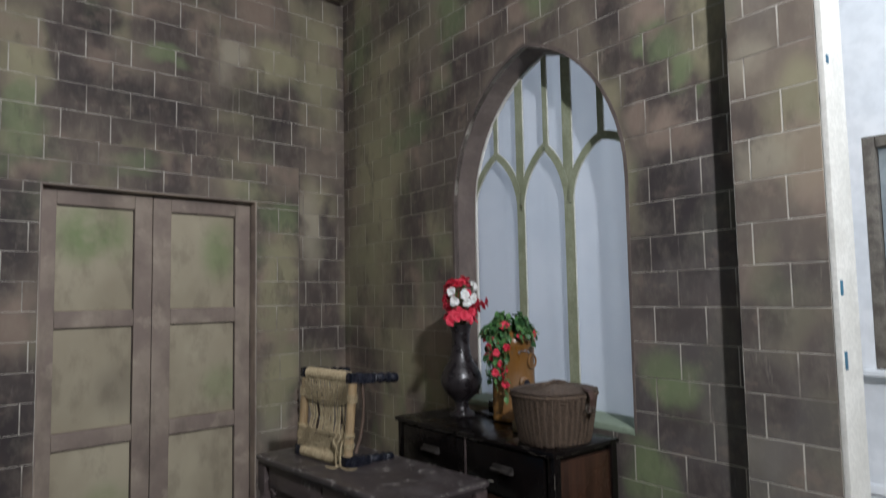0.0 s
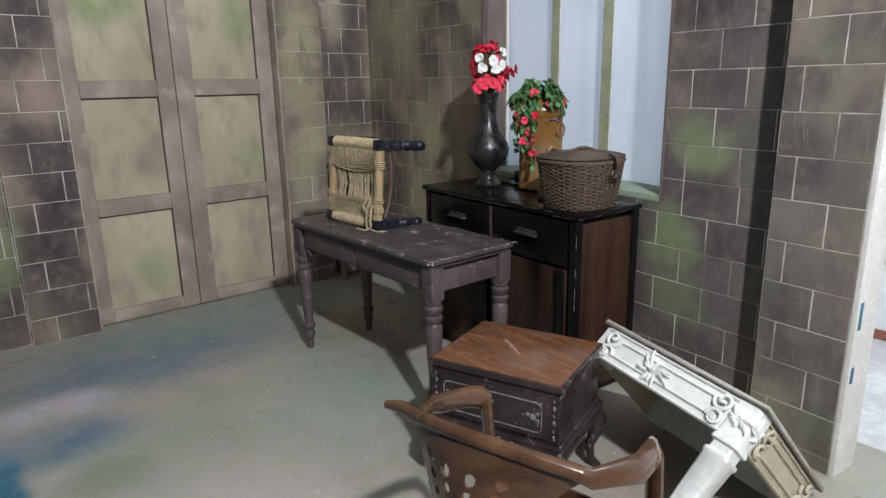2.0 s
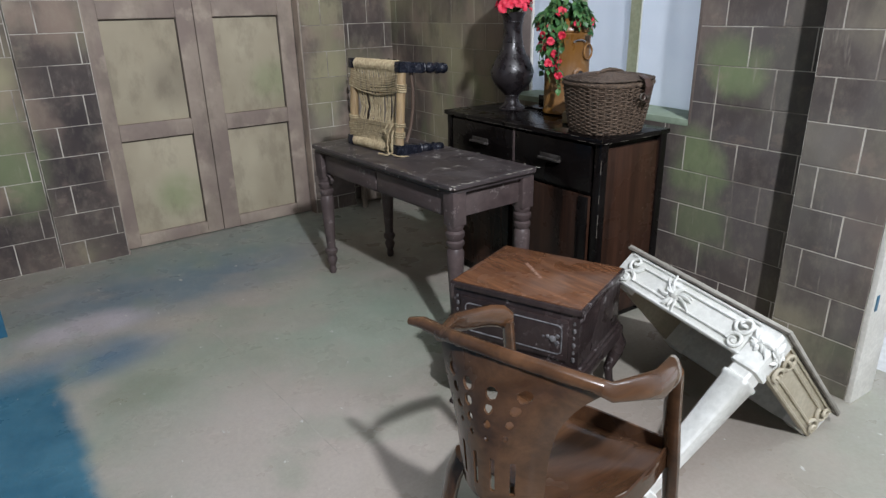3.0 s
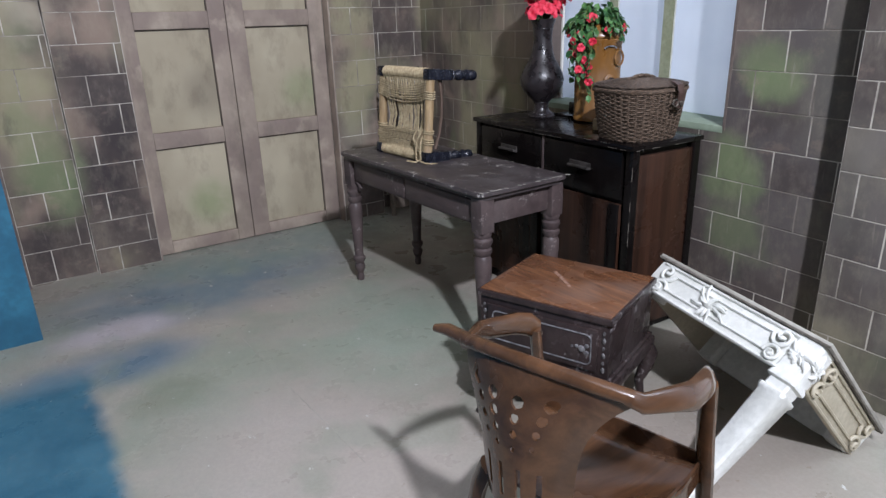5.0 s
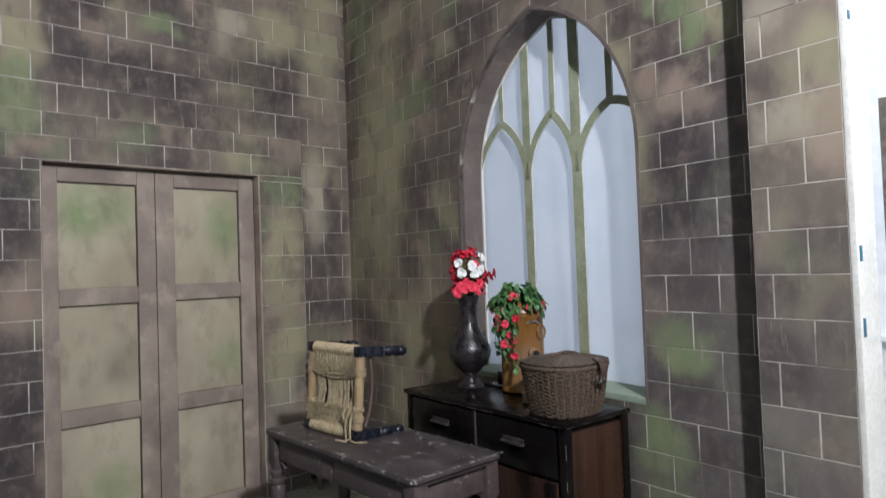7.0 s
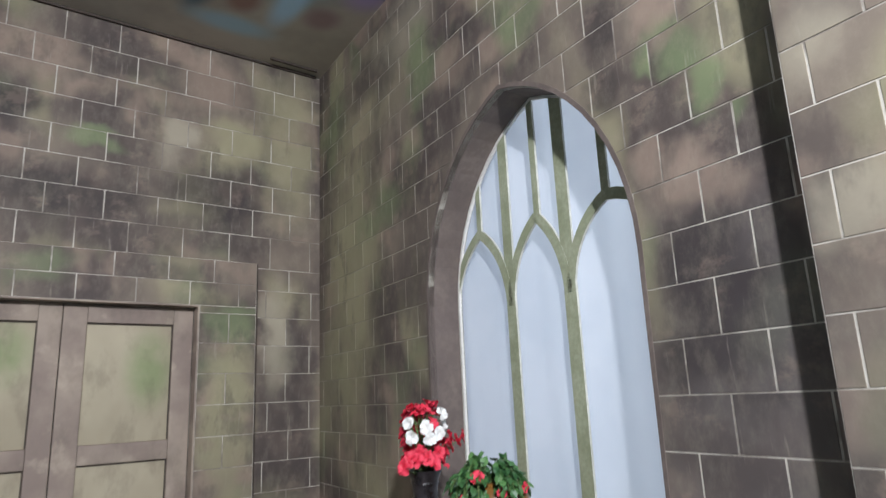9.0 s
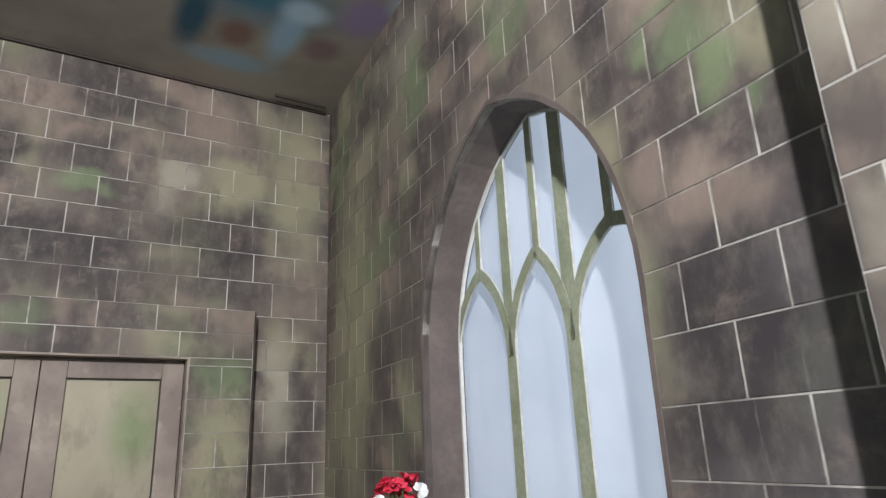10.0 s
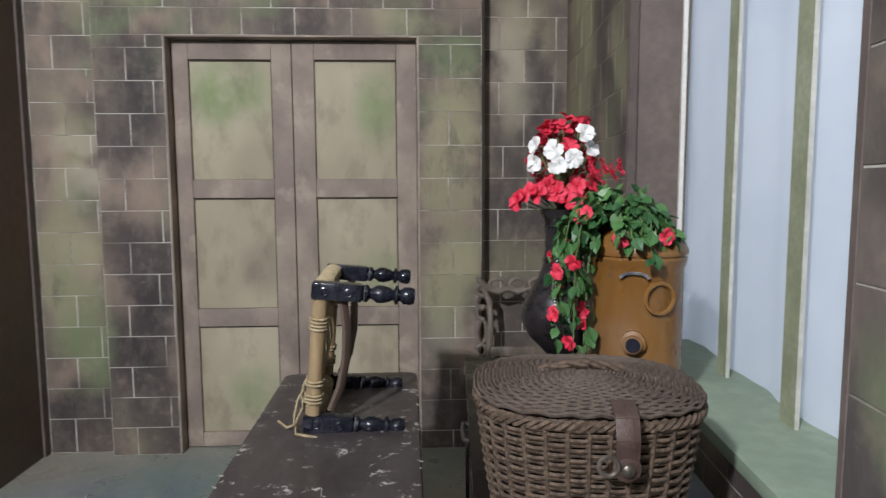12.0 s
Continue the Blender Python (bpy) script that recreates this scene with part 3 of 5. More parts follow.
def masonry(parent, m, x0, x1, rows, length, phase, rng, hole=None, jitter=0.0, paint=DOORSTONE):
    """Blocks in courses between x0 and x1; rows are the heights of the bed joints."""
    for k, (z0, z1) in enumerate(zip(rows, rows[1:])):
        xs = [x0]
        x = phase - 60 * length + (k % 2) * length / 2
        while x < x1 - 0.03:
            if x > x0 + 0.03:
                xs.append(x + rng.uniform(-jitter, jitter))
            x += length
        xs.append(x1)
        for a, b in zip(xs, xs[1:]):
            a2, b2, c2, d2 = a + GAP / 2, b - GAP / 2, z0 + GAP / 3, z1 - GAP / 3
            rect = [(a2, c2), (b2, c2), (b2, d2), (a2, d2)]
            whole = True
            if hole:
                pieces, cut = minus(rect, hole)
                if cut:
                    whole = False
                    if not pieces:
                        continue
                    bm = bmesh.new()
                    for q in pieces:
                        slab(bm, q, PROUD)
                    ob = new("block", link_mesh("block", bm, paint))
                    ob.parent, ob.matrix_local = parent, m
            if whole:
                ob = new("block", block_mesh(b2 - a2, d2 - c2, paint))
                ob.parent = parent
                ob.matrix_local = m @ Matrix.Translation(((a2 + b2) / 2, (c2 + d2) / 2, rng.uniform(-0.0005, 0.0004)))


def courses(start, step, top):
    out, z = [0.0], start
    while z < top - 0.03:
        if z > 0.02:
            out.append(z)
        z += step
    return out + [top]


# ---- structure ----
bm = bmesh.new()
slab(bm, [(-6.5, -9.0), (0.16, -9.0), (0.16, -3.0), (0.45, -3.0), (0.45, 1.0), (-6.5, 1.0)], 0.2, Matrix.Translation((0, 0, -0.2)))
FLOOR_OB = setting("floor", bm, FLOOR, "scuffed grey-green painted studio floor with blue patches", "floor")
setting("pavement", slab(bmesh.new(), [(0.16, -9.0), (4.0, -9.0), (4.0, 1.0), (0.45, 1.0), (0.45, -3.0), (0.16, -3.0)], 0.2, Matrix.Translation((0, 0, -0.204))),
        YARDFLOOR, "pale dusty concrete floor beyond the doorway", "floor")
part("floor_joint", tube(bmesh.new(), [(-1.8, -1.45, 0.0), (-1.79, -2.0, 0.0), (-1.775, -2.6, 0.0)], 0.0013, 4), UNDER, FLOOR_OB)

setting("ceiling", boxed(3.1, 1.7, 0.04, (-1.22, -0.75, CEIL_Z + 0.02)), CEIL, "dark brown ceiling flat with sprayed blue patches", "ceiling")
setting("ceiling_batten", boxed(0.34, 0.018, 0.012, (0.02, -0.05, CEIL_Z - 0.007), 0.002), SHADE, "dark batten under the edge of the ceiling", "batten")
# thin dark strip added to draw the shaded gap under the ceiling
setting("ceiling_trim", boxed(2.78, 0.02, 0.012, (-1.17, 0.036, CEIL_Z - 0.007), 0.002), SHADE, "dark strip standing for the shaded gap along the wall top", "trim")

# unseen hall shell round the set, added to block sky and bounce fill
bm = bmesh.new()
box(bm, 0.2, 10.4, 5.8, (-6.6, -4.0, 2.9))
setting("wall_west", bm, HALLWALL, "unseen plain plastered hall wall added to bounce light", "wall")
setting("wall_south", boxed(10.8, 0.2, 5.8, (-1.3, -9.1, 2.9)), HALLWALL, "unseen plain plastered hall wall added to bounce light", "wall")
setting("wall_back", boxed(10.8, 0.2, 5.8, (-1.3, 1.1, 2.9)), HALLWALL, "unseen plain plastered wall added behind the set to bounce light", "wall")
setting("hall_roof", boxed(10.8, 10.4, 0.2, (-1.3, -4.0, 5.9)), HALLWALL, "unseen plain roof slab added to shut out the sky", "ceiling")

# white wall beyond the doorway, with its window opening
WX, WY0, WY1, WZ0, WZ1 = 1.42, -4.35, -3.22, 1.09, 2.33
bm = bmesh.new()
box(bm, 0.2, 9.0 + WY0, 5.8, (WX + 0.1, (-9.0 + WY0) / 2, 2.9))
box(bm, 0.2, 1.0 - WY1, 5.8, (WX + 0.1, (1.0 + WY1) / 2, 2.9))
box(bm, 0.2, WY1 - WY0, WZ0, (WX + 0.1, (WY0 + WY1) / 2, WZ0 / 2))
box(bm, 0.2, WY1 - WY0, 5.8 - WZ1, (WX + 0.1, (WY0 + WY1) / 2, (5.8 + WZ1) / 2))
setting("wall_east", bm, WHITEWALL, "bright whitewashed wall beyond the doorway", "wall")
setting("trim", boxed(0.03, 9.8, 0.05, (WX - 0.016, -4.0, 0.47), 0.008), WHITEWALL, "white rail along the whitewashed wall", "trim")
setting("baseboard", boxed(0.02, 9.8, 0.05, (WX - 0.012, -4.0, 0.025), 0.004), RUST, "red-brown stained skirting under the white wall", "baseboard")
win2 = thing("window_2", "dark grey window frame with dim panes in the white wall", "window", Matrix.Translation((WX, (WY0 + WY1) / 2, WZ0)), "", "structure")
for name, sy, sz, y, z in (("frame_stile", 0.06, WZ1 - WZ0, (WY1 - WY0) / 2 - 0.03, (WZ1 - WZ0) / 2), ("frame_stile", 0.06, WZ1 - WZ0, -(WY1 - WY0) / 2 + 0.03, (WZ1 - WZ0) / 2),
                           ("frame_rail", WY1 - WY0 - 0.124, 0.06, 0, 0.03), ("frame_rail", WY1 - WY0 - 0.124, 0.06, 0, WZ1 - WZ0 - 0.03), ("frame_stile", 0.05, WZ1 - WZ0 - 0.124, 0, (WZ1 - WZ0) / 2)):
    part(name, boxed(0.07, sy, sz, (0.04, y, z), 0.006), EDGE, win2)
for y in (-0.27, 0.27):
    part("pane", boxed(0.008, 0.46, WZ1 - WZ0 - 0.13, (0.05, y, (WZ1 - WZ0) / 2)), GLASS, win2)
part("window_sill", boxed(0.1, WY1 - WY0 + 0.1, 0.03, (-0.03, 0, -0.016), 0.006), WHITEWALL, win2)
part("curtain", boxed(0.01, 0.2, WZ1 - WZ0 - 0.16, (0.075, (WY1 - WY0) / 2 - 0.2, (WZ1 - WZ0) / 2)), CREAM, win2, "pale curtain behind the pane")

# door wall: the flat behind, the surround in front with its doorway
wall_north = setting("wall_north", boxed(2.84, 0.05, CEIL_Z, (-1.15, WALL_Y + 0.025, CEIL_Z / 2)), JOINT, "board wall painted as brown stone blocks with tan and green sprays", "wall")
DX0, DX1, DTOP = -1.845, -0.552, 2.2
SX0, SX1, STOP = -2.2, -0.222, 2.47
bm = bmesh.new()
th = WALL_Y - FACE_Y - 0.002
box(bm, DX0 - SX0, th, STOP, ((SX0 + DX0) / 2, FACE_Y + th / 2, STOP / 2))
box(bm, SX1 - DX1, th, STOP, ((SX1 + DX1) / 2, FACE_Y + th / 2, STOP / 2))
box(bm, DX1 - DX0, th, STOP - DTOP, ((DX0 + DX1) / 2, FACE_Y + th / 2, (STOP + DTOP) / 2))
surround = setting("wall_surround", bm, JOINT, "proud painted stone surround around the double door", "wall")
for x, w in ((DX0 + 0.004, 0.008), (DX1 - 0.004, 0.008)):
    part("jamb", boxed(w, 0.075, DTOP, (x, FACE_Y + 0.0385, DTOP / 2)), STILE, surround)
part("lintel", boxed(DX1 - DX0 - 0.018, 0.075, 0.008, ((DX0 + DX1) / 2, FACE_Y + 0.0385, DTOP - 0.004)), STILE, surround)
# dark strip added for the shadow line beside the surround
part("edge_strip", boxed(0.014, 0.1, STOP, (SX1 + 0.008, WALL_Y - 0.06, STOP / 2)), SHADE, surround)
left_flat = setting("wall_left_flat", boxed(0.36, 0.078, CEIL_Z - 0.04, (-2.382, 0.009, CEIL_Z / 2 - 0.02)), JOINT, "narrow painted stone flat beside the door surround", "wall")

ret = setting("wall_return", boxed(0.3, 0.9, CEIL_Z - 0.02, (-2.715, -0.4, CEIL_Z / 2 - 0.01), 0.004), BROWN, "dark brown painted return wall with a blue end", "wall")
part("end_face", boxed(0.3, 0.012, CEIL_Z - 0.03, (-2.712, -0.857, CEIL_Z / 2 - 0.015)), BLUE, ret, "blue painted end board")
part("edge_board", boxed(0.012, 0.05, CEIL_Z - 0.03, (-2.558, -0.062, CEIL_Z / 2 - 0.015)), REVEAL, ret, "pinkish green edge board")
part("blue_wing", boxed(3.6, 0.06, 2.8, (-4.68, -0.88, 1.4)), BLUE, ret, "blue painted wing flat")

# window wall
bm = bmesh.new()
x_left, x_right = CORNER_X, 0.768
pieces, _ = minus([(x_left, 0), (x_right, 0), (x_right, CEIL_Z), (x_left, CEIL_Z)], OPENING)
for q in pieces:
    slab(bm, q, -0.03, ON_WINDOW_WALL)
wall_east = setting("wall_window", bm, JOINT, "board wall painted as dark stone blocks around a pointed window", "wall")
bm = bmesh.new()
n_o = len(OPENING)
for i in range(1, n_o):
    a, b = OPENING[i], OPENING[(i + 1) % n_o]
    ca = Vector((-0.76, 1.8))
    oa, ob_ = [tuple(Vector(p) + (Vector(p) - ca).normalized() * 0.02) for p in (a, b)]
    vs = [ON_WINDOW_WALL @ Vector((p[0], p[1], z)) for z in (0.004, -0.19) for p in (a, b, ob_, oa)]
    v = [bm.verts.new(p) for p in vs]
    for f in ((0, 1, 2, 3), (7, 6, 5, 4), (0, 4, 5, 1), (1, 5, 6, 2), (2, 6, 7, 3), (3, 7, 4, 0)):
        bm.faces.new([v[k] for k in f])
part("reveal", bm, REVEAL, wall_east, "grey-brown arched reveal")
bm = bmesh.new()
box(bm, 1.28, 0.03, 0.28, (-0.76, SILL_Z - 0.013, -0.136), 0.004)
bm.transform(ON_WINDOW_WALL)
part("window_sill", bm, SILL, wall_east, "pale green painted sill")
bm = bmesh.new()
slab(bm, [(0.45, 0), (0.768, 0), (0.768, CEIL_Z), (0.45, CEIL_Z)], 0.103, ON_WINDOW_WALL)
pier = setting("wall_pier", bm, JOINT, "proud flat painted as grey-brown stone blocks at the doorway", "wall")
bm = bmesh.new()
box(bm, 0.02, CEIL_Z, 0.155, (0.779, CEIL_Z / 2, 0.0285), 0.002)
bm.transform(ON_WINDOW_WALL)
part("edge_board", bm, CREAM, pier, "bare white edge of the flat with blue paint smears")
bm = bmesh.new()
for z, h in ((1.52, 0.05), (1.28, 0.06), (0.62, 0.1), (0.4, 0.06), (2.3, 0.03)):
    box(bm, 0.003, h, 0.018, (0.79, z, 0.08), 0.001)
bm.transform(ON_WINDOW_WALL)
part("paint_smear", bm, BLUE, pier, "blue paint smears")

# pointed window: tracery of three lancets before a cloth
window_1 = thing("window_1", "tall pointed window with green three-light tracery before white cloth", "window", ON_WINDOW_WALL, "", "structure")
ZT = -0.178


def mullion(x, z0, z1, w, name="mullion"):
    part(name, ribbon(bmesh.new(), [(x, z0), (x, z1)], w, 0.01, ZT), [GREEN, TRACERYSIDE], window_1, "", False)


def arch_top(x):
    dx = abs(x + 0.76)
    return 2.05 + math.sqrt(max(0.0, 0.845 ** 2 - (dx + 0.205) ** 2)) + 0.004


mullion(-0.985, SILL_Z, arch_top(-0.985), 0.06)
mullion(-0.615, SILL_Z, arch_top(-0.615), 0.066)
for x, z, w in ((-1.192, 2.36, 0.034), (-0.775, 2.345, 0.036), (-0.388, 2.32, 0.038)):
    mullion(x, z, arch_top(x), w, "upper_bar")
for x0, x1, apex, top in ((-1.40, -1.015, -1.192, 2.365), (-0.955, -0.648, -0.785, 2.345), (-0.582, -0.12, -0.39, 2.325)):
    for a, side in ((x0 - 0.024, 1), (x1 + 0.024, -1)):
        half = abs(apex - a)
        rise = top - 2.0
        rr = (half * half + rise * rise) / (2 * half)
        c = a + side * rr
        sweep = math.degrees(math.asin(min(1.0, rise / rr)))
        line = arc(c, 2.0, rr, 180, 180 - sweep, 9) if side > 0 else arc(c, 2.0, rr, 0, sweep, 9)
        part("lancet_bar", ribbon(bmesh.new(), line, 0.044, 0.0105, ZT + 0.0005), [GREEN, TRACERYSIDE], window_1, "", False)
inset = [(-0.76 + (p[0] + 0.76) * 0.99, p[1] - (0.006 if p[1] > 1.5 else -0.002)) for p in OPENING]
part("bead", ribbon(bmesh.new(), inset[1:] + inset[:1], 0.012, 0.014, ZT - 0.001), [CREAM, CREAM], window_1, "bare white bead", False)
bm = bmesh.new()
grid = {}
for i in range(61):
    x = -1.5 + 1.5 * i / 60
    for j in range(9):
        z = SILL_Z - 0.06 + 2.12 * j / 8
        fold = 0.008 * math.sin(17 * x + 0.9 * math.sin(1.2 * z)) + 0.003 * math.sin(41 * x + 1.7 * z)
        grid[i, j] = bm.verts.new((x, z, -0.225 + fold))
for i in range(60):
    for j in range(8):
        bm.faces.new((grid[i, j], grid[i + 1, j], grid[i + 1, j + 1], grid[i, j + 1]))
cloth = part("window_cloth", bm, CLOTH, None)
cloth.matrix_world = ON_WINDOW_WALL
tagged(cloth, "white cloth hung in soft folds behind the window", "curtain")

# double door of six panels a pair
door_1 = thing("door_1", "closed tan double door with sprayed green panels", "door", Matrix.Translation(((DX0 + DX1) / 2, DOOR_Y, 0)), "", "structure")
mid = (DX0 + DX1) / 2
for x0, x1, px0, px1 in ((DX0 + 0.01, -1.217, -1.75, -1.322), (-1.213, DX1 - 0.01, -1.1, -0.668)):
    leaf = thing("leaf", "", "")
    leaf.parent = door_1
    for name, a, b, z0, z1 in (("stile", x0, px0, 0.006, DTOP - 0.01), ("stile", px1, x1, 0.006, DTOP - 0.01),
                               ("rail", px0, px1, 0.006, 0.085), ("rail", px0, px1, 0.676, 0.775), ("rail", px0, px1, 1.372, 1.47), ("rail", px0, px1, 2.093, DTOP - 0.01)):
        part(name, boxed(b - a - 0.001, 0.03, z1 - z0 - 0.001, ((a + b) / 2 - mid, 0.015, (z0 + z1) / 2), 0.003), STILE, leaf)
    for z0, z1 in ((0.085, 0.676), (0.775, 1.372), (1.47, 2.093)):
        part("panel", boxed(px1 - px0, 0.012, z1 - z0, ((px0 + px1) / 2 - mid, 0.026, (z0 + z1) / 2), 0.002), PANEL, leaf)
        # dark moulding strips at top and right; their colour carries the recess shade
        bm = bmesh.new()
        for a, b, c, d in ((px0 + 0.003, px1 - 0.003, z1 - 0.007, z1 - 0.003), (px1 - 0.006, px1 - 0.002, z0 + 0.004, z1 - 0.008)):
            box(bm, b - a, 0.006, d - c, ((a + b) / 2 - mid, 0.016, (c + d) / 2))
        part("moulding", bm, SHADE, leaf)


# ---- things: table, cabinet, stool ----


def turned_leg(h):
    """A turned table leg from the floor to height h."""
    return lathe(bmesh.new(), [(0.016, 0), (0.021, 0.02), (0.016, 0.045), (0.024, 0.06), (0.03, 0.085), (0.022, 0.105), (0.034, 0.125), (0.034, 0.14), (0.024, 0.15),
                               (0.026, 0.2), (0.031, 0.3), (0.036, h - 0.17), (0.037, h - 0.12), (0.028, h - 0.105), (0.038, h - 0.09), (0.038, h - 0.075), (0.03, h - 0.068),
                               (0.04, h - 0.05), (0.04, h - 0.035), (0.031, h - 0.026), (0.037, h - 0.012), (0.034, h)], None, 20)


TAB = thing("writing_table", "worn grey-brown painted writing table with turned legs and chipped edges", "table", pose(-0.813, -1.71, 0, 0, 0, 0.6))
TW, TL, TZ = 0.49, 1.2, 0.735
bm = bmesh.new()
rings = []
for inset_by, z in ((0.03, TZ - 0.037), (0.012, TZ - 0.037), (0.012, TZ - 0.025), (0.004, TZ - 0.023), (0.0, TZ - 0.018), (0.0, TZ - 0.007), (0.003, TZ - 0.002), (0.009, TZ), (0.05, TZ)):
    hw, hl, cr = TW / 2 - inset_by, TL / 2 - inset_by, 0.035
    outline = []
    for cx, cy, a0 in ((hw - cr, hl - cr, 0), (-hw + cr, hl - cr, 90), (-hw + cr, -hl + cr, 180), (hw - cr, -hl + cr, 270)):
        outline += arc(cx, cy, cr, a0, a0 + 90, 6)
    rings.append([bm.verts.new((x, y, z)) for x, y in outline])
for lo, hi in zip(rings, rings[1:]):
    for k in range(len(lo)):
        bm.faces.new((lo[k], lo[(k + 1) % len(lo)], hi[(k + 1) % len(hi)], hi[k]))
bm.faces.new(rings[0][::-1])
bm.faces.new(rings[-1])
part("tabletop", bm, TABLETOP, TAB, "scratched dark table top with pale chips")
for x in (-1, 1):
    for y in (-1, 1):
        leg = part("leg", turned_leg(0.56), TABLE, TAB)
        leg.location = (x * 0.195, y * 0.55, 0)
        part("leg_block", boxed(0.068, 0.068, 0.145, (x * 0.195, y * 0.55, 0.6285), 0.005), TABLE, TAB)
for x in (-0.19, 0.19):
    part("apron", boxed(0.022, 1.03, 0.12, (x, 0, 0.64), 0.003), TABLE, TAB)
part("bracket", tube(bmesh.new(), [(-0.195, 0.515, 0.575), (-0.195, 0.485, 0.572), (-0.195, 0.47, 0.552), (-0.195, 0.485, 0.536), (-0.195, 0.503, 0.545)], [0.012, 0.013, 0.011, 0.009, 0.005], 8), TABLE, TAB, "small carved scroll bracket")
for y in (-0.55, 0.55):
    part("apron", boxed(0.318, 0.022, 0.115, (0, y, 0.643), 0.003), TABLE, TAB)
for y0, y1 in ((-0.5, 0.005), (0.015, 0.5)):
    part("drawer_front", boxed(0.016, y1 - y0, 0.095, (-0.205, (y0 + y1) / 2, 0.638), 0.006), TABLE, TAB)
bm = bmesh.new()
random.seed(5)
for k in range(40):
    if k % 2:
        px, py = random.choice((-1, 1)) * (TW / 2 - 0.004), random.uniform(-0.59, 0.59)
    else:
        px, py = random.uniform(-0.24, 0.24), -(TL / 2 - 0.004)
    box(bm, random.uniform(0.002, 0.008), random.uniform(0.004, 0.02), 0.0016, (px, py, TZ - 0.0006), 0, pose(0, 0, 0, 0, 0, random.uniform(0, 90)))
for k in range(5):
    box(bm, 0.0018, random.uniform(0.02, 0.06), 0.001, (random.uniform(-0.2, 0.2), random.uniform(-0.5, 0.4), TZ - 0.0001), 0, pose(0, 0, 0, 0, 0, random.uniform(-70, 20)))
tagged(part("paint_chips", bm, UNDER, TAB, "pale chips along the edges"), "", "", "", "stuff")

CAB = thing("sideboard", "black stained wooden sideboard with two drawers and red-brown sides", "cabinet", pose(-0.237, -2.03, 0, 0, 0, -3.6))
CL, CD, CZ = 1.11, 0.41, 0.88
part("worktop", boxed(CD + 0.02, CL + 0.02, 0.022, (-0.005, 0, CZ - 0.011), 0.005), CABINET, CAB)
part("body", boxed(CD - 0.02, CL - 0.05, CZ - 0.06, (0.005, 0, (CZ - 0.06) / 2 + 0.035)), CABINET, CAB)
for y in (-1, 1):
    part("side_panel", boxed(CD - 0.06, 0.018, CZ - 0.1, (0.0, y * (CL / 2 - 0.018), CZ / 2), 0.003), CABSIDE, CAB, "red-brown boarded side")
    for x in (-1, 1):
        part("corner_post", boxed(0.04, 0.04, CZ - 0.023, (x * (CD / 2 - 0.02), y * (CL / 2 - 0.02), (CZ - 0.023) / 2), 0.005), CABINET, CAB)
for y0, y1 in ((-0.505, -0.01), (0.01, 0.505)):
    yc = (y0 + y1) / 2
    dr = part("drawer", boxed(0.02, y1 - y0 - 0.01, 0.2, (-CD / 2 + 0.006, yc, 0.745), 0.005), CABINET, CAB)
    bm = tube(bmesh.new(), [(-CD / 2 - 0.004, yc - 0.062, 0.748), (-CD / 2 - 0.022, yc - 0.058, 0.752), (-CD / 2 - 0.026, yc, 0.756), (-CD / 2 - 0.022, yc + 0.058, 0.752), (-CD / 2 - 0.004, yc + 0.062, 0.748)], 0.007, 8)
    box(bm, 0.008, 0.13, 0.022, (-CD / 2 - 0.005, yc, 0.762), 0.003)
    part("handle", bm, PULL, dr, "dull metal cup handle")
    cd = part("door", boxed(0.018, y1 - y0 - 0.012, 0.56, (-CD / 2 + 0.006, yc, 0.345), 0.004), CABSIDE, CAB)
    for y in (y0 + 0.032, y1 - 0.032):
        part("door_stile", boxed(0.012, 0.05, 0.56, (-CD / 2 - 0.008, y, 0.345), 0.003), CABINET, cd)
bm = bmesh.new()
random.seed(17)
for k in range(34):
    if k < 16:
        box(bm, 0.0022, random.uniform(0.02, 0.11), 0.0022, (-CD / 2 - 0.0135, random.uniform(-0.54, 0.52), CZ - random.choice((0.0035, 0.019))))
    elif k < 25:
        box(bm, random.uniform(0.02, 0.09), 0.0022, 0.0022, (random.uniform(-0.2, 0.16), -CL / 2 - 0.0085, CZ - random.choice((0.0035, 0.019))))
    else:
        box(bm, 0.0022, 0.0022, random.uniform(0.015, 0.07), (-CD / 2 + 0.0012, -CL / 2 + 0.0015, random.uniform(0.1, 0.82)))
tagged(part("worn_edges", bm, EDGE, CAB, "pale rubbed wear along the edges"), "", "", "", "stuff")
part("plinth", boxed(CD - 0.06, CL - 0.09, 0.06, (0, 0, 0.031)), CABINET, CAB)
part("drawer_divider", boxed(0.012, 0.012, 0.22, (-CD / 2 + 0.003, 0, 0.745), 0.002), TABLE, CAB)

STOOL = thing("rope_stool", "rope-seated stool with black turned legs lying on its side", "stool", pose(-0.885, -1.485, TZ, 0, 0, 2) @ pose(0, 0, 0, 0, 5, 0))
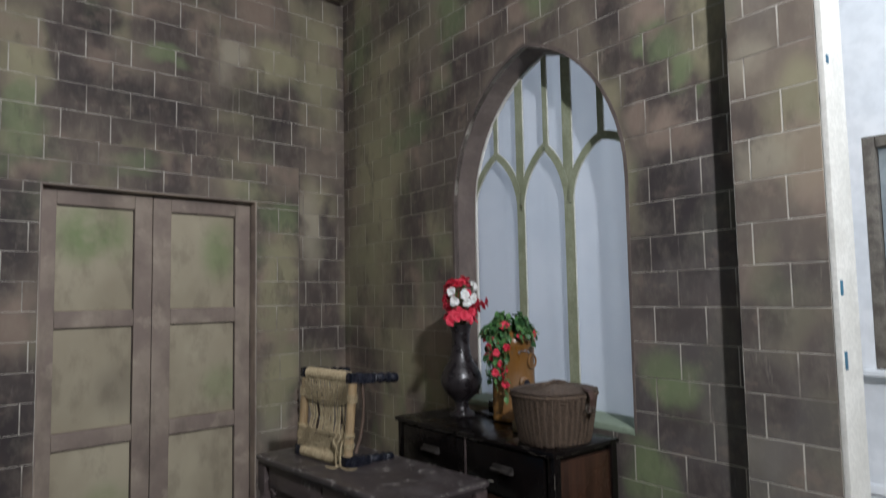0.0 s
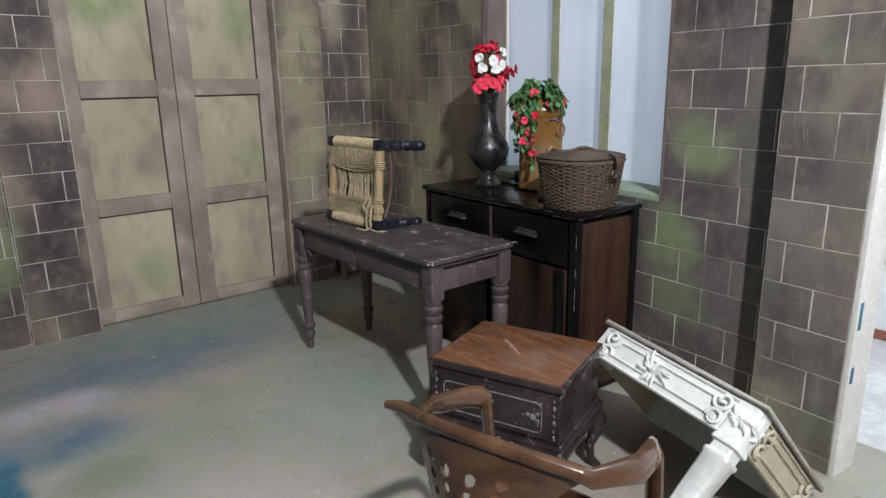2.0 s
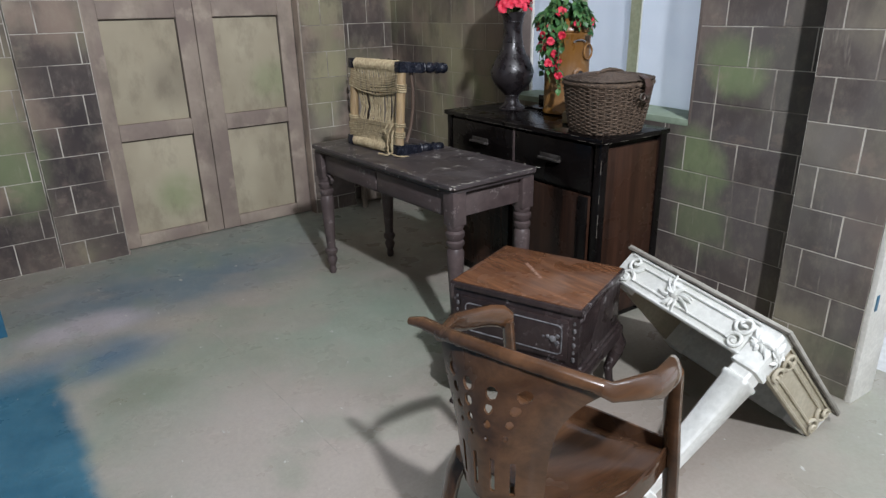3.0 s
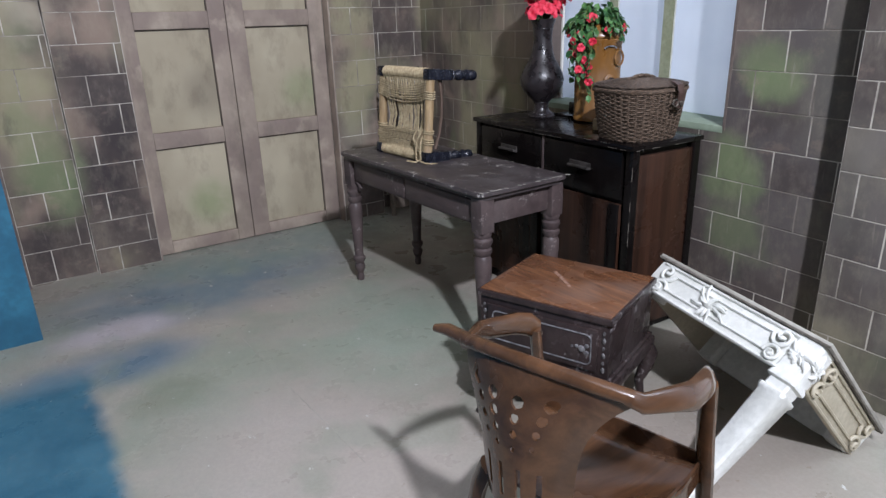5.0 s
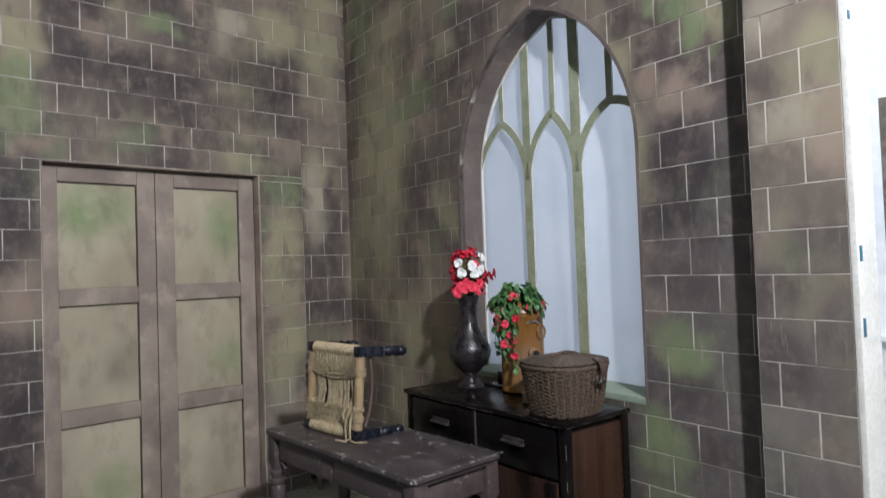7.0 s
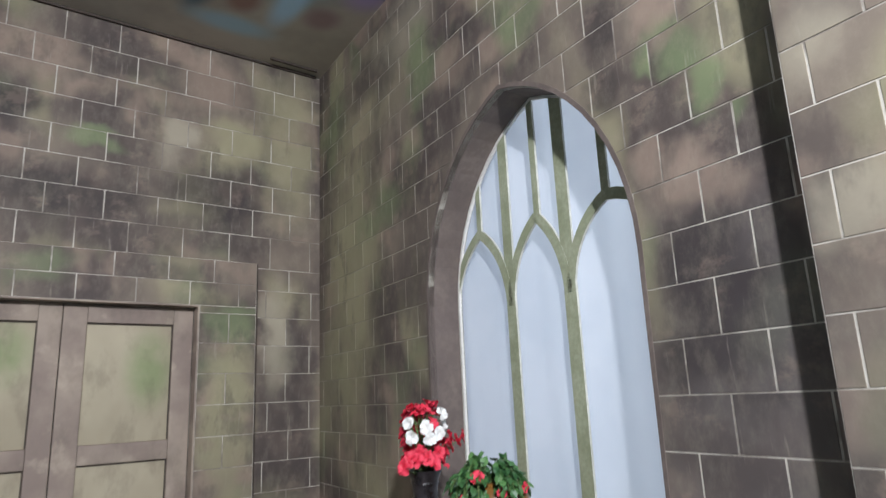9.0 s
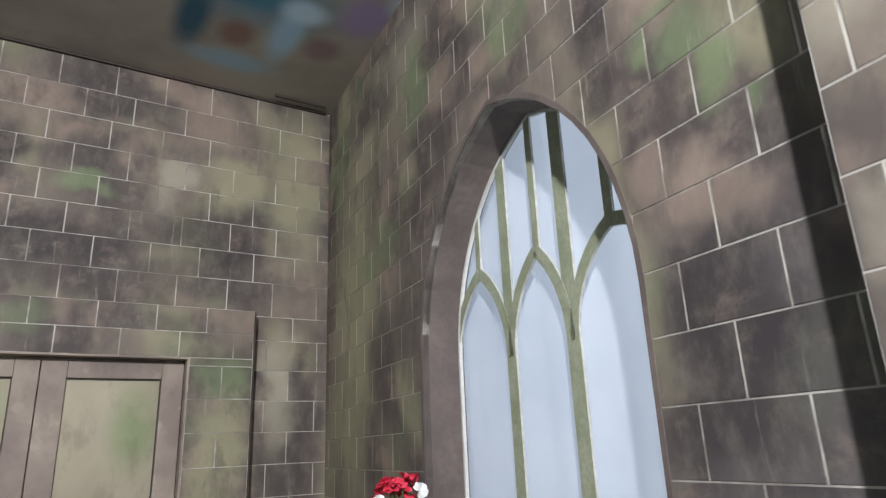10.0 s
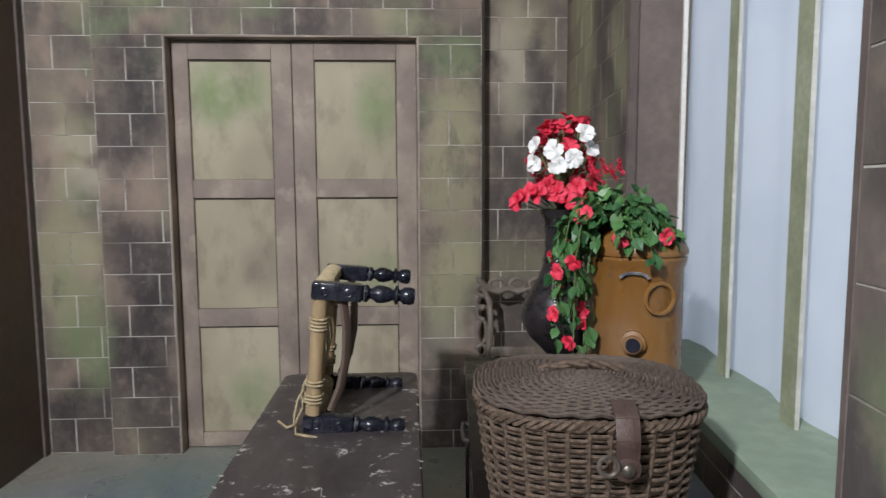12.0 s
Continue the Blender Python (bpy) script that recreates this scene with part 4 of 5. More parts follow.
# local: seat plane stands in y, z at x = 0; legs run along +x
for y in (-0.2, 0.2):
    for z in (0.026, 0.408):
        bm = boxed(0.142, 0.05, 0.05, (0.045, y, z), 0.008)
        prof = [(0.02, 0.0), (0.025, 0.006), (0.025, 0.016), (0.015, 0.024), (0.017, 0.03), (0.025, 0.042), (0.026, 0.058), (0.02, 0.08), (0.014, 0.088), (0.027, 0.094), (0.027, 0.1), (0.015, 0.106),
                (0.024, 0.118), (0.026, 0.135), (0.022, 0.148), (0.012, 0.15)]
        lathe(bm, prof, Matrix.Translation((0.114, y, z)) @ pose(0, 0, 0, 0, 90, 0), 18)
        leg = part("leg", bm, LACQUER, STOOL, "glossy black leg, square then turned")
        for xx in (0.012, 0.078):
            sy = -1 if y < 0 else 1
            bm = lathe(bmesh.new(), [(0.014, 0), (0.014, 0.002), (0.01, 0.0035), (0.007, 0.002), (0.005, 0.0045), (0.001, 0.005)], pose(xx, y + sy * 0.025, z, -90 * sy, 0, 0), 14)
            part("rosette", bm, LACQUER, leg)
        for xx in (0.122, 0.211):
            bm = lathe(bmesh.new(), [(0.0245, -0.002), (0.0262, 0), (0.0245, 0.002)], Matrix.Translation((xx, y, z)) @ pose(0, 0, 0, 0, 90, 0), 16)
            part("ring", bm, SILVER, leg)
for a, b in (((0, -0.2, 0.05), (0, -0.2, 0.385)), ((0, 0.2, 0.05), (0, 0.2, 0.385)), ((0, -0.175, 0.026), (0, 0.175, 0.026)), ((0, -0.175, 0.408), (0, 0.175, 0.408))):
    part("seat_rail", tube(bmesh.new(), [a, b], 0.022, 12), PALEWOOD, STOOL)
for y in (-0.19, 0.19):
    part("curved_brace", tube(bmesh.new(), [(0.062, y, 0.385), (0.078, y, 0.3), (0.082, y, 0.215), (0.072, y, 0.13), (0.05, y, 0.06)], 0.016, 8, False, 0.6), BROWN, STOOL, "bowed dark brown brace")
random.seed(11)
bm = bmesh.new()
for k in range(26):
    y = -0.165 + 0.33 * k / 25
    j = [random.uniform(-0.014, 0.014) for _ in range(5)]
    pinch = 0.35 * (1 if 6 < k < 20 else 0.3)
    pts = [(-0.021, y, 0.408), (-0.012, y + j[0], 0.36), (-0.004, y * (1 - pinch * 0.35) + j[1], 0.29), (0.012, y * (1 - pinch) + j[2], 0.2), (0.0, y * (1 - pinch * 0.5) + j[3], 0.12), (-0.01, y + j[4], 0.06), (-0.021, y, 0.026)]
    tube(bm, pts, 0.0042, 5)
tagged(part("rope_strand", bm, ROPE, STOOL, "loose vertical jute strands"), "", "", "", "stuff")
bm = bmesh.new()
for k in range(22):
    z = 0.375 - 0.011 * k if k < 8 else 0.13 - 0.0085 * (k - 8)
    sag = 0.02 * (0.9 if k < 8 else -0.5)
    pts = [(-0.02, -0.2, z), (-0.012, -0.12, z - sag), (-0.008, 0.0, z - 1.5 * sag + random.uniform(-0.004, 0.004)), (-0.012, 0.12, z - sag), (-0.02, 0.2, z)]
    tube(bm, pts, 0.0036, 5)
tagged(part("rope_weave", bm, ROPE, STOOL, "woven cross strands of jute"), "", "", "", "stuff")
bm = bmesh.new()
for y0, y1, z in ((-0.17, 0.17, 0.408), (-0.17, 0.17, 0.026)):
    for k in range(34):
        y = y0 + (y1 - y0) * k / 33
        tube(bm, [(0.0255 * math.cos(a), y, z + 0.0255 * math.sin(a)) for a in (2 * math.pi * q / 10 for q in range(10))], 0.0045, 5, True)
for z in (0.09, 0.1, 0.11, 0.14, 0.15, 0.3, 0.31, 0.32, 0.33):
    for y in (-0.2, 0.2):
        tube(bm, [(0.025 * math.cos(a), y + 0.025 * math.sin(a), z + 0.003 * math.sin(a)) for a in (2 * math.pi * q / 10 for q in range(10))], 0.004, 5, True)
tagged(part("rope_wrap", bm, ROPE, STOOL, "jute wrapped around the rails"), "", "", "", "stuff")
bm = bmesh.new()
tube(bm, [(-0.03, -0.19, 0.12), (-0.045, -0.2, 0.09), (-0.05, -0.21, 0.05), (-0.05, -0.215, 0.02), (-0.07, -0.2, 0.006), (-0.1, -0.17, 0.012)], 0.004, 5)
tube(bm, [(-0.025, -0.18, 0.15), (-0.04, -0.16, 0.1), (-0.035, -0.15, 0.05), (-0.05, -0.18, 0.012), (-0.04, -0.24, 0.004), (0.02, -0.25, 0.0)], 0.004, 5)
tube(bm, [(-0.02, -0.14, 0.16), (-0.04, -0.13, 0.11), (-0.03, -0.17, 0.06), (-0.035, -0.13, 0.03)], 0.004, 5)
part("loose_rope", bm, ROPE, STOOL, "loose dangling rope ends")

# ---- vase, urn, plant, basket ----
VX, VY = -0.170, -1.715
V = thing("vase", "dark bronze vase with a round belly and slim neck", "vase", pose(VX, VY, CZ))
part("body", lathe(bmesh.new(), [(0.066, 0), (0.07, 0.008), (0.062, 0.02), (0.044, 0.032), (0.036, 0.05), (0.037, 0.075), (0.06, 0.1), (0.09, 0.13), (0.108, 0.165), (0.112, 0.195), (0.104, 0.225), (0.085, 0.26), (0.064, 0.295),
                                 (0.052, 0.33), (0.047, 0.37), (0.047, 0.42), (0.052, 0.455), (0.062, 0.478), (0.064, 0.484), (0.055, 0.486), (0.045, 0.46)], None, 36), VASE, V)
for z, r in ((0.02, 0.063), (0.078, 0.039), (0.345, 0.051), (0.44, 0.05)):
    part("band", tube(bmesh.new(), [(r * math.cos(a), r * math.sin(a), z) for a in (2 * math.pi * q / 28 for q in range(28))], 0.003, 5, True), VASE, V)


bm = bmesh.new()
for k in range(64):
    a, z = 2.4 * k, 0.125 + 0.0036 * k
    r = 0.112 - 0.0000085 * (1000 * (z - 0.195)) ** 2 if z < 0.23 else 0.104 - 0.5 * (z - 0.225)
    d = Vector((math.cos(a), math.sin(a), 0))
    lathe(bm, [(0.0032, 0), (0.0022, 0.0022), (0.0004, 0.003)], Matrix.Translation(d * (r - 0.001) + Vector((0, 0, z))) @ d.to_track_quat("Z", "Y").to_matrix().to_4x4(), 6)
tagged(part("stud", bm, PULL, V, "tiny raised studs"), "", "", "", "stuff")


def blossom_mesh(material, r, seed, petals=5):
    rng = random.Random(seed)
    bm = bmesh.new()
    for k in range(petals):
        a = 2 * math.pi * k / petals + rng.uniform(-0.2, 0.2)
        tilt = rng.uniform(0.05, 0.6)
        m = Matrix.Rotation(a, 4, "Z") @ Matrix.Rotation(-tilt, 4, "Y") @ Matrix.Rotation(rng.uniform(-0.3, 0.3), 4, "X")
        long = r * rng.uniform(0.85, 1.12)
        rows = []
        for u, wid, curl in ((0.05, 0.12, 0.0), (0.35, 0.42, 0.1), (0.65, 0.66, 0.14), (0.88, 0.6, 0.06), (1.0, 0.34, -0.06)):
            rows.append([bm.verts.new(m @ Vector(((u - 0.1 * (v == 0) * (u == 1.0)) * long, v * wid * r * 0.8, (curl + 0.1 * v * v + 0.07 * math.sin(5 * u + 2.3 * v + k)) * r))) for v in (-1, -0.5, 0, 0.5, 1)])
        for p, q in zip(rows, rows[1:]):
            for i in range(4):
                bm.faces.new((p[i], p[i + 1], q[i + 1], q[i]))
    lathe(bm, [(0.08 * r, 0), (0.14 * r, 0.12 * r), (0.05 * r, 0.22 * r)], None, 6)
    return link_mesh("blossom", bm, material, True)


REDS = [blossom_mesh(RED, 0.029, k, 5) for k in range(5)]
WHITES = [blossom_mesh(WPETAL, 0.028, k + 9, 5) for k in range(3)]
BUDS = [blossom_mesh(RED, 0.02, k + 20, 5) for k in range(2)]


def aim(at, out, spin):
    return Matrix.Translation(at) @ Vector(out).to_track_quat("Z", "Y").to_matrix().to_4x4() @ Matrix.Rotation(spin, 4, "Z")


FL = thing("flower_bouquet", "red and white silk flowers standing in the dark vase", "flowers", pose(VX, VY, CZ + 0.447))
rng = random.Random(3)
stems = bmesh.new()


def bloom(meshes, at, out):
    ob = new("blossom", rng.choice(meshes))
    ob.parent, ob.matrix_local = FL, aim(at, out, rng.uniform(0, 6))
    tube(stems, [(0.02 * at[0], 0.02 * at[1], 0.0), (0.3 * at[0], 0.3 * at[1], 0.45 * at[2]), (0.97 * at[0], 0.97 * at[1], at[2] - 0.004)], 0.0022, 4)


WHITE_AT = ((-0.085, -0.05, 0.165), (-0.03, -0.088, 0.155), (-0.075, -0.02, 0.21), (-0.045, -0.08, 0.195), (0.045, -0.06, 0.24), (0.065, -0.035, 0.2), (0.005, -0.09, 0.175))
heads = []
for k in range(58):
    f = k / 57
    z = 0.075 + 0.2 * f
    a = 2.4 * k
    rad = (0.022 + 0.06 * math.sin(math.pi * min(1.0, 0.12 + 0.8 * f))) * rng.uniform(0.55, 1.15)
    heads.append((rad * math.cos(a), rad * math.sin(a), z + rng.uniform(-0.008, 0.008)))
for at in heads:
    out = (at[0], at[1], 0.03 + 0.5 * max(0, at[2] - 0.14))
    if min((Vector(at) - Vector(p)).length for p in WHITE_AT) > 0.045:
        bloom(REDS, at, (out[0] + rng.uniform(-0.05, 0.05), out[1] + rng.uniform(-0.05, 0.05), out[2] + rng.uniform(-0.02, 0.05)))
for at in WHITE_AT:
    bloom(WHITES, at, (at[0] - 0.02, at[1] - 0.03, 0.3 * (at[2] - 0.15)))
for at in ((0.09, -0.04, 0.12), (0.115, -0.05, 0.135), (0.13, -0.06, 0.15), (0.1, -0.03, 0.15), (-0.1, -0.05, 0.085), (-0.12, -0.06, 0.07), (-0.135, -0.07, 0.06), (-0.075, -0.06, 0.08), (0.04, -0.06, 0.06), (0.0, -0.065, 0.065), (0.03, -0.05, 0.085), (-0.03, -0.06, 0.075), (0.02, 0.04, 0.07), (-0.05, 0.05, 0.08), (0.065, -0.045, 0.1), (-0.055, -0.03, 0.1)):
    bloom(REDS, at, (at[0], at[1], 0.04))
tagged(part("stem", stems, STEM, FL), "", "", "", "stuff")

UX, UY = -0.055, -1.985
U = thing("metal_urn", "ochre enamelled metal urn with a domed lid and ring handle", "urn", pose(UX, UY, CZ, 0, 0, -20))
part("body", lathe(bmesh.new(), [(0.1, 0), (0.112, 0.006), (0.113, 0.02), (0.109, 0.03), (0.109, 0.36), (0.114, 0.37), (0.117, 0.384), (0.112, 0.392)], None, 36), OCHRE, U)
part("lid", lathe(bmesh.new(), [(0.118, 0.392), (0.119, 0.4), (0.108, 0.425), (0.085, 0.448), (0.05, 0.458), (0.0, 0.46)], None, 32), OCHRE, U)
bm = bmesh.new()
tube(bm, [(0.112 + 0.004, 0.034 * math.cos(a), 0.3 + 0.034 * math.sin(a)) for a in (2 * math.pi * q / 20 for q in range(20))], 0.005, 6, True)
bm.transform(pose(0, 0, 0, 0, 0, -62))
part("ring_handle", bm, OCHRE, U)
bm = bmesh.new()
lathe(bm, [(0.028, 0), (0.028, 0.014), (0.02, 0.018), (0.02, 0.03)], pose(0, -0.108, 0.2, 90, 0, 0), 18)
part("spout_boss", bm, OCHRE, U)
part("spout_hole", lathe(bmesh.new(), [(0.016, 0), (0.016, 0.004)], pose(0, -0.1385, 0.2, 90, 0, 0), 16), LACQUER, U)
part("solder_rim", tube(bmesh.new(), [(0.03 * math.cos(a), -0.1165, 0.345 + 0.012 * math.sin(a)) for a in (math.pi * q / 10 for q in range(11))], 0.004, 6), SILVER, U)

PL = thing("trailing_plant", "trailing artificial plant with green leaves and small red flowers", "plant", pose(UX - 0.04, UY - 0.015, CZ + 0.43))
rng = random.Random(8)
leaves, vines = bmesh.new(), bmesh.new()


def leaf(bm, at, along, size):
    m = Matrix.Translation(at) @ Vector(along).to_track_quat("X", "Z").to_matrix().to_4x4() @ Matrix.Rotation(rng.uniform(-0.9, 0.9), 4, "X")
    rows = []
    for u, w, z in ((0, 0.08, 0), (0.3, 0.36, 0.05), (0.62, 0.34, 0.06), (1.0, 0.03, -0.05)):
        rows.append([bm.verts.new(m @ Vector((u * size, v * w * size, (z + 0.08 * abs(v)) * size))) for v in (-1, 0, 1)])
    for p, q in zip(rows, rows[1:]):
        for i in range(2):
            bm.faces.new((p[i], p[i + 1], q[i + 1], q[i]))


for k in range(54):
    a = rng.uniform(math.radians(75), math.radians(320))
    front = 0.18 + 0.82 * max(0.0, math.cos(a - math.radians(215)))
    reach = rng.uniform(0.07, 0.125) * (0.8 + 0.4 * front)
    left = max(0.0, math.cos(a - math.radians(190)))
    drop = rng.choice((0.03, 0.06, 0.1, 0.18, 0.27, 0.34)) * rng.uniform(0.8, 1.05) * front * (0.45 + 0.55 * left)
    start = Vector((rng.uniform(-0.03, 0.03), rng.uniform(-0.03, 0.03), 0.025))
    top = Vector((0.6 * reach * math.cos(a), 0.6 * reach * math.sin(a), 0.05 + rng.uniform(0, 0.06)))
    out = Vector((reach * math.cos(a), reach * math.sin(a), 0.04))
    end = Vector((1.15 * reach * math.cos(a), 1.15 * reach * math.sin(a), 0.02 - drop))
    pts = [start, top, out, end.lerp(out, 0.5) + Vector((-0.008, -0.006, 0)), end]
    tube(vines, pts, 0.0018, 4)
    for p, q, cnt in ((start, top, 3), (top, out, 5), (out, end, 4 + int(drop * 26))):
        for i in range(cnt):
            at = p.lerp(q, (i + rng.random()) / cnt)
            d = (q - p).normalized() + Vector((rng.uniform(-1, 1), rng.uniform(-1, 1), rng.uniform(-0.7, 0.5)))
            leaf(leaves, at, d, rng.uniform(0.026, 0.044))
    if drop > 0.1 or k % 7 == 0:
        ob = new("blossom", rng.choice(BUDS))
        at = end.lerp(out, rng.uniform(0, 0.6)) + Vector((-0.012, -0.012, rng.uniform(-0.01, 0.01)))
        ob.parent, ob.matrix_local = PL, aim(at, (at[0] - 0.03, at[1] - 0.03, rng.uniform(-0.1, 0.02)), rng.uniform(0, 6))
tagged(part("foliage", leaves, LEAF, PL, "", False), "", "", "", "stuff")
tagged(part("vine", vines, STEM, PL), "", "", "", "stuff")
ob = new("blossom", REDS[0])
ob.parent, ob.matrix_local = PL, aim((-0.1, -0.06, 0.05), (-0.6, -0.5, 0.4), 1.0)

BX, BY = -0.297, -2.437
BK = thing("wicker_basket", "old brown wicker fishing basket with a lid and leather strap", "basket", pose(BX, BY, CZ, 0, 0, -6))
BA, BB, BH = 0.178, 0.158, 0.205


def creel(a, r):
    """A point of the rounded-square plan of the basket."""
    k = r * (abs(math.cos(a)) ** 2.7 + abs(math.sin(a)) ** 2.7) ** (-1 / 2.7)
    return BA * k * math.cos(a), BB * k * math.sin(a)


def creel_lathe(profile):
    bm = lathe(bmesh.new(), profile, None, 48)
    for v in bm.verts:
        v.co.x, v.co.y = creel(math.atan2(v.co.y, v.co.x), math.hypot(v.co.x, v.co.y))
    return bm


def oval(z, wob=0.0, stakes=30, phase=0, n=168, grow=0.0):
    k = 0.8 + 0.2 * (z / BH) ** 0.7 if z > 0 else 0.8
    out = []
    for i in range(n):
        a = 2 * math.pi * i / n
        r = k + wob * math.cos(stakes * a / 2 + phase) + grow
        out.append((*creel(a, r), z))
    return out


bm = bmesh.new()
rows = 25
for k in range(rows):
    tube(bm, oval(0.006 + (BH - 0.014) * k / (rows - 1), 0.02, 36, math.pi * (k % 2)), 0.0036, 5, True)
tagged(part("weave", bm, WICKER, BK), "", "", "", "stuff")
bm = bmesh.new()
for k in range(36):
    a = 2 * math.pi * (k + 0.5) / 36
    pts = []
    for z in (0.0, 0.05, 0.1, 0.15, BH):
        r = 0.8 + 0.2 * (z / BH) ** 0.7
        pts.append((*creel(a, r), z))
    tube(bm, pts, 0.0048, 6)
tagged(part("stake", bm, WICKER, BK), "", "", "", "stuff")
# near-black inner sheet added so the gaps in the weave look shaded
part("shade_lining", creel_lathe([(0.765, 0.004), (0.84, 0.05), (0.9, 0.1), (0.945, 0.16), (0.97, BH - 0.004)]), CABINET, BK)
bm = bmesh.new()
for s in range(3):
    pts = []
    for i in range(160):
        a = 2 * math.pi * i / 160
        r = 1.015 + 0.022 * math.cos(26 * a + 2.1 * s)
        pts.append((*creel(a, r), BH + 0.0 + 0.006 * math.sin(26 * a + 2.1 * s)))
    tube(bm, pts, 0.0045, 5, True)
part("rim_braid", bm, WICKER, BK)
lid_m = Matrix.Translation((0, 0, BH + 0.012))
bm = bmesh.new()
for k in range(28):
    r = 0.06 + 0.97 * k / 27
    z = 0.02 * (1 - r * r)
    pts = []
    n = 60 + 5 * k
    for i in range(n):
        a = 2 * math.pi * i / n
        pts.append((*creel(a, r), z + 0.0018 * math.cos(26 * a + math.pi * (k % 2)) + 0.006))
    tube(bm, pts, 0.0033, 5, True)
bm.transform(lid_m)
lid = part("lid", bm, WICKERLID, BK, "worn woven oval lid")
bm = bmesh.new()
for k in range(26):
    a = 2 * math.pi * (k + 0.5) / 26
    tube(bm, [(*creel(a, r), 0.02 * (1 - r * r) + 0.004) for r in (0.03, 0.4, 0.75, 1.0)], 0.0042, 5)
bm.transform(lid_m)
tagged(part("spoke", bm, WICKERLID, lid), "", "", "", "stuff")
bm = creel_lathe([(0.97, -0.004), (0.97, 0.002), (0.6, 0.012), (0.05, 0.02)])
bm.transform(lid_m)
part("lid_board", bm, WICKERLID, lid)
bm = bmesh.new()
for s in range(2):
    tube(bm, [(-0.075 + 0.15 * i / 12, -0.005 + 0.005 * math.cos(1.3 * i + 3 * s), 0.024 + 0.014 * math.sin(math.pi * i / 12) + 0.004 * math.sin(1.3 * i + 3 * s)) for i in range(13)], 0.0055, 6)
bm.transform(lid_m)
part("handle", bm, WICKER, lid)
bm = bmesh.new()
sx = 0.032
for (y0, z0), (y1, z1) in (((-0.15, 0.022), (-0.182, 0.009)), ((-0.182, 0.009), (-0.193, -0.02)), ((-0.193, -0.02), (-0.185, -0.062))):
    d = Vector((0, y1 - y0, z1 - z0))
    box(bm, 0.034, d.length + 0.004, 0.004, (sx, (y0 + y1) / 2, (z0 + z1) / 2), 0.001, pose(0, 0, 0, math.degrees(math.atan2(d.z, d.y)), 0, 0))
lathe(bm, [(0.02, 0), (0.02, 0.005), (0.016, 0.007)], pose(sx, -0.183, -0.062, 90, 0, 0), 18)
bm.transform(lid_m)
strap = part("strap", bm, LEATHER, BK, "dark leather strap")
bm = bmesh.new()
lathe(bm, [(0.009, 0), (0.009, 0.006), (0.005, 0.009)], pose(sx, -0.191, -0.062, 90, 0, 0), 14)
tube(bm, [(sx - 0.026 + 0.014 * math.cos(a), -0.19, -0.058 + 0.014 * math.sin(a)) for a in (2 * math.pi * q / 16 for q in range(16))], 0.0035, 6, True)
bm.transform(lid_m)
part("buckle", bm, BRASS, strap, "dull metal stud and ring")

tagged(part("wood_block", boxed(0.05, 0.035, 0.05, (-0.27, -2.195, CZ + 0.0255), 0.003, pose(0, 0, 0, 0, 0, 25)), PALEWOOD), "small pale wooden block behind the basket", "block")
T2 = thing("tray", "dark wooden tray standing on the sideboard behind the vase", "tray", pose(-0.035, -1.8, CZ, 0, 0, -4))
part("base", boxed(0.12, 0.14, 0.012, (0, 0, 0.006), 0.003), CABINET, T2)
part("edge", boxed(0.014, 0.14, 0.05, (0.05, 0, 0.037), 0.004), CABINET, T2)

# ---- bedside table ----
ang = math.degrees(math.atan2(-0.944, 0.33))
NT = thing("bedside_table", "small dark bedside table with a wood-grain top and carved drawer", "table", pose(-1.02, -2.76, 0, 0, 0, ang))
# local x runs along the drawer front, local -y is the drawer side
NL, ND, NZ = 0.47, 0.395, 0.5
part("top_frame", boxed(NL + 0.02, ND + 0.02, 0.022, (0, 0, NZ - 0.013), 0.006), DARKWOOD, NT)
top = part("top_panel", boxed(NL + 0.002, ND + 0.002, 0.006, (0, 0, NZ - 0.001), 0.002), LAMINATE, NT, "orange-brown wood-grain top")
bm = boxed(0.15, 0.013, 0.0008, (-0.03, 0.015, NZ + 0.0024), 0, pose(0, 0, 0, 0, 0, -44))
part("tape", bm, TAPE, top, "strip of old tape")
part("body", boxed(NL, ND, 0.19, (0, 0, NZ - 0.12), 0.004), DARKWOOD, NT)
part("base_moulding", box(boxed(NL + 0.02, ND + 0.02, 0.016, (0, 0, NZ - 0.222), 0.005), NL + 0.04, ND + 0.035, 0.05, (0, 0, NZ - 0.252), 0.012), DARKWOOD, NT)
FY = -ND / 2
dr = part("drawer", boxed(NL - 0.07, 0.014, 0.145, (0, FY - 0.004, NZ - 0.12), 0.004), DARKWOOD, NT)
bm = bmesh.new()
w, h = NL / 2 - 0.055, 0.052
pts = []
for cx, cz, a0 in ((w - 0.018, h - 0.018, 0), (-w + 0.018, h - 0.018, 90), (-w + 0.018, -h + 0.018, 180), (w - 0.018, -h + 0.018, 270)):
    pts += [(x, FY - 0.012, NZ - 0.12 + z) for x, z in arc(cx, cz, 0.018, a0, a0 + 90, 5)]
tube(bm, pts, 0.0028, 5, True)
part("moulding", bm, SILVER, dr, "worn silver moulding line")
for sx in (-1, 1):
    bm = bmesh.new()
    for k, (dx, dz, r) in enumerate(((0, 0, 0.012), (0.016, 0.012, 0.008), (0.016, -0.012, 0.008), (-0.018, 0.004, 0.007), (-0.034, 0, 0.005))):
        lathe(bm, [(r, 0), (0.8 * r, 0.5 * r), (0.1 * r, 0.7 * r)], pose(sx * (w - 0.03 + dx), FY - 0.011, NZ - 0.12 + dz, 90, 0, 0), 8)
    part("carving", bm, SILVER, dr, "worn carved rosettes")
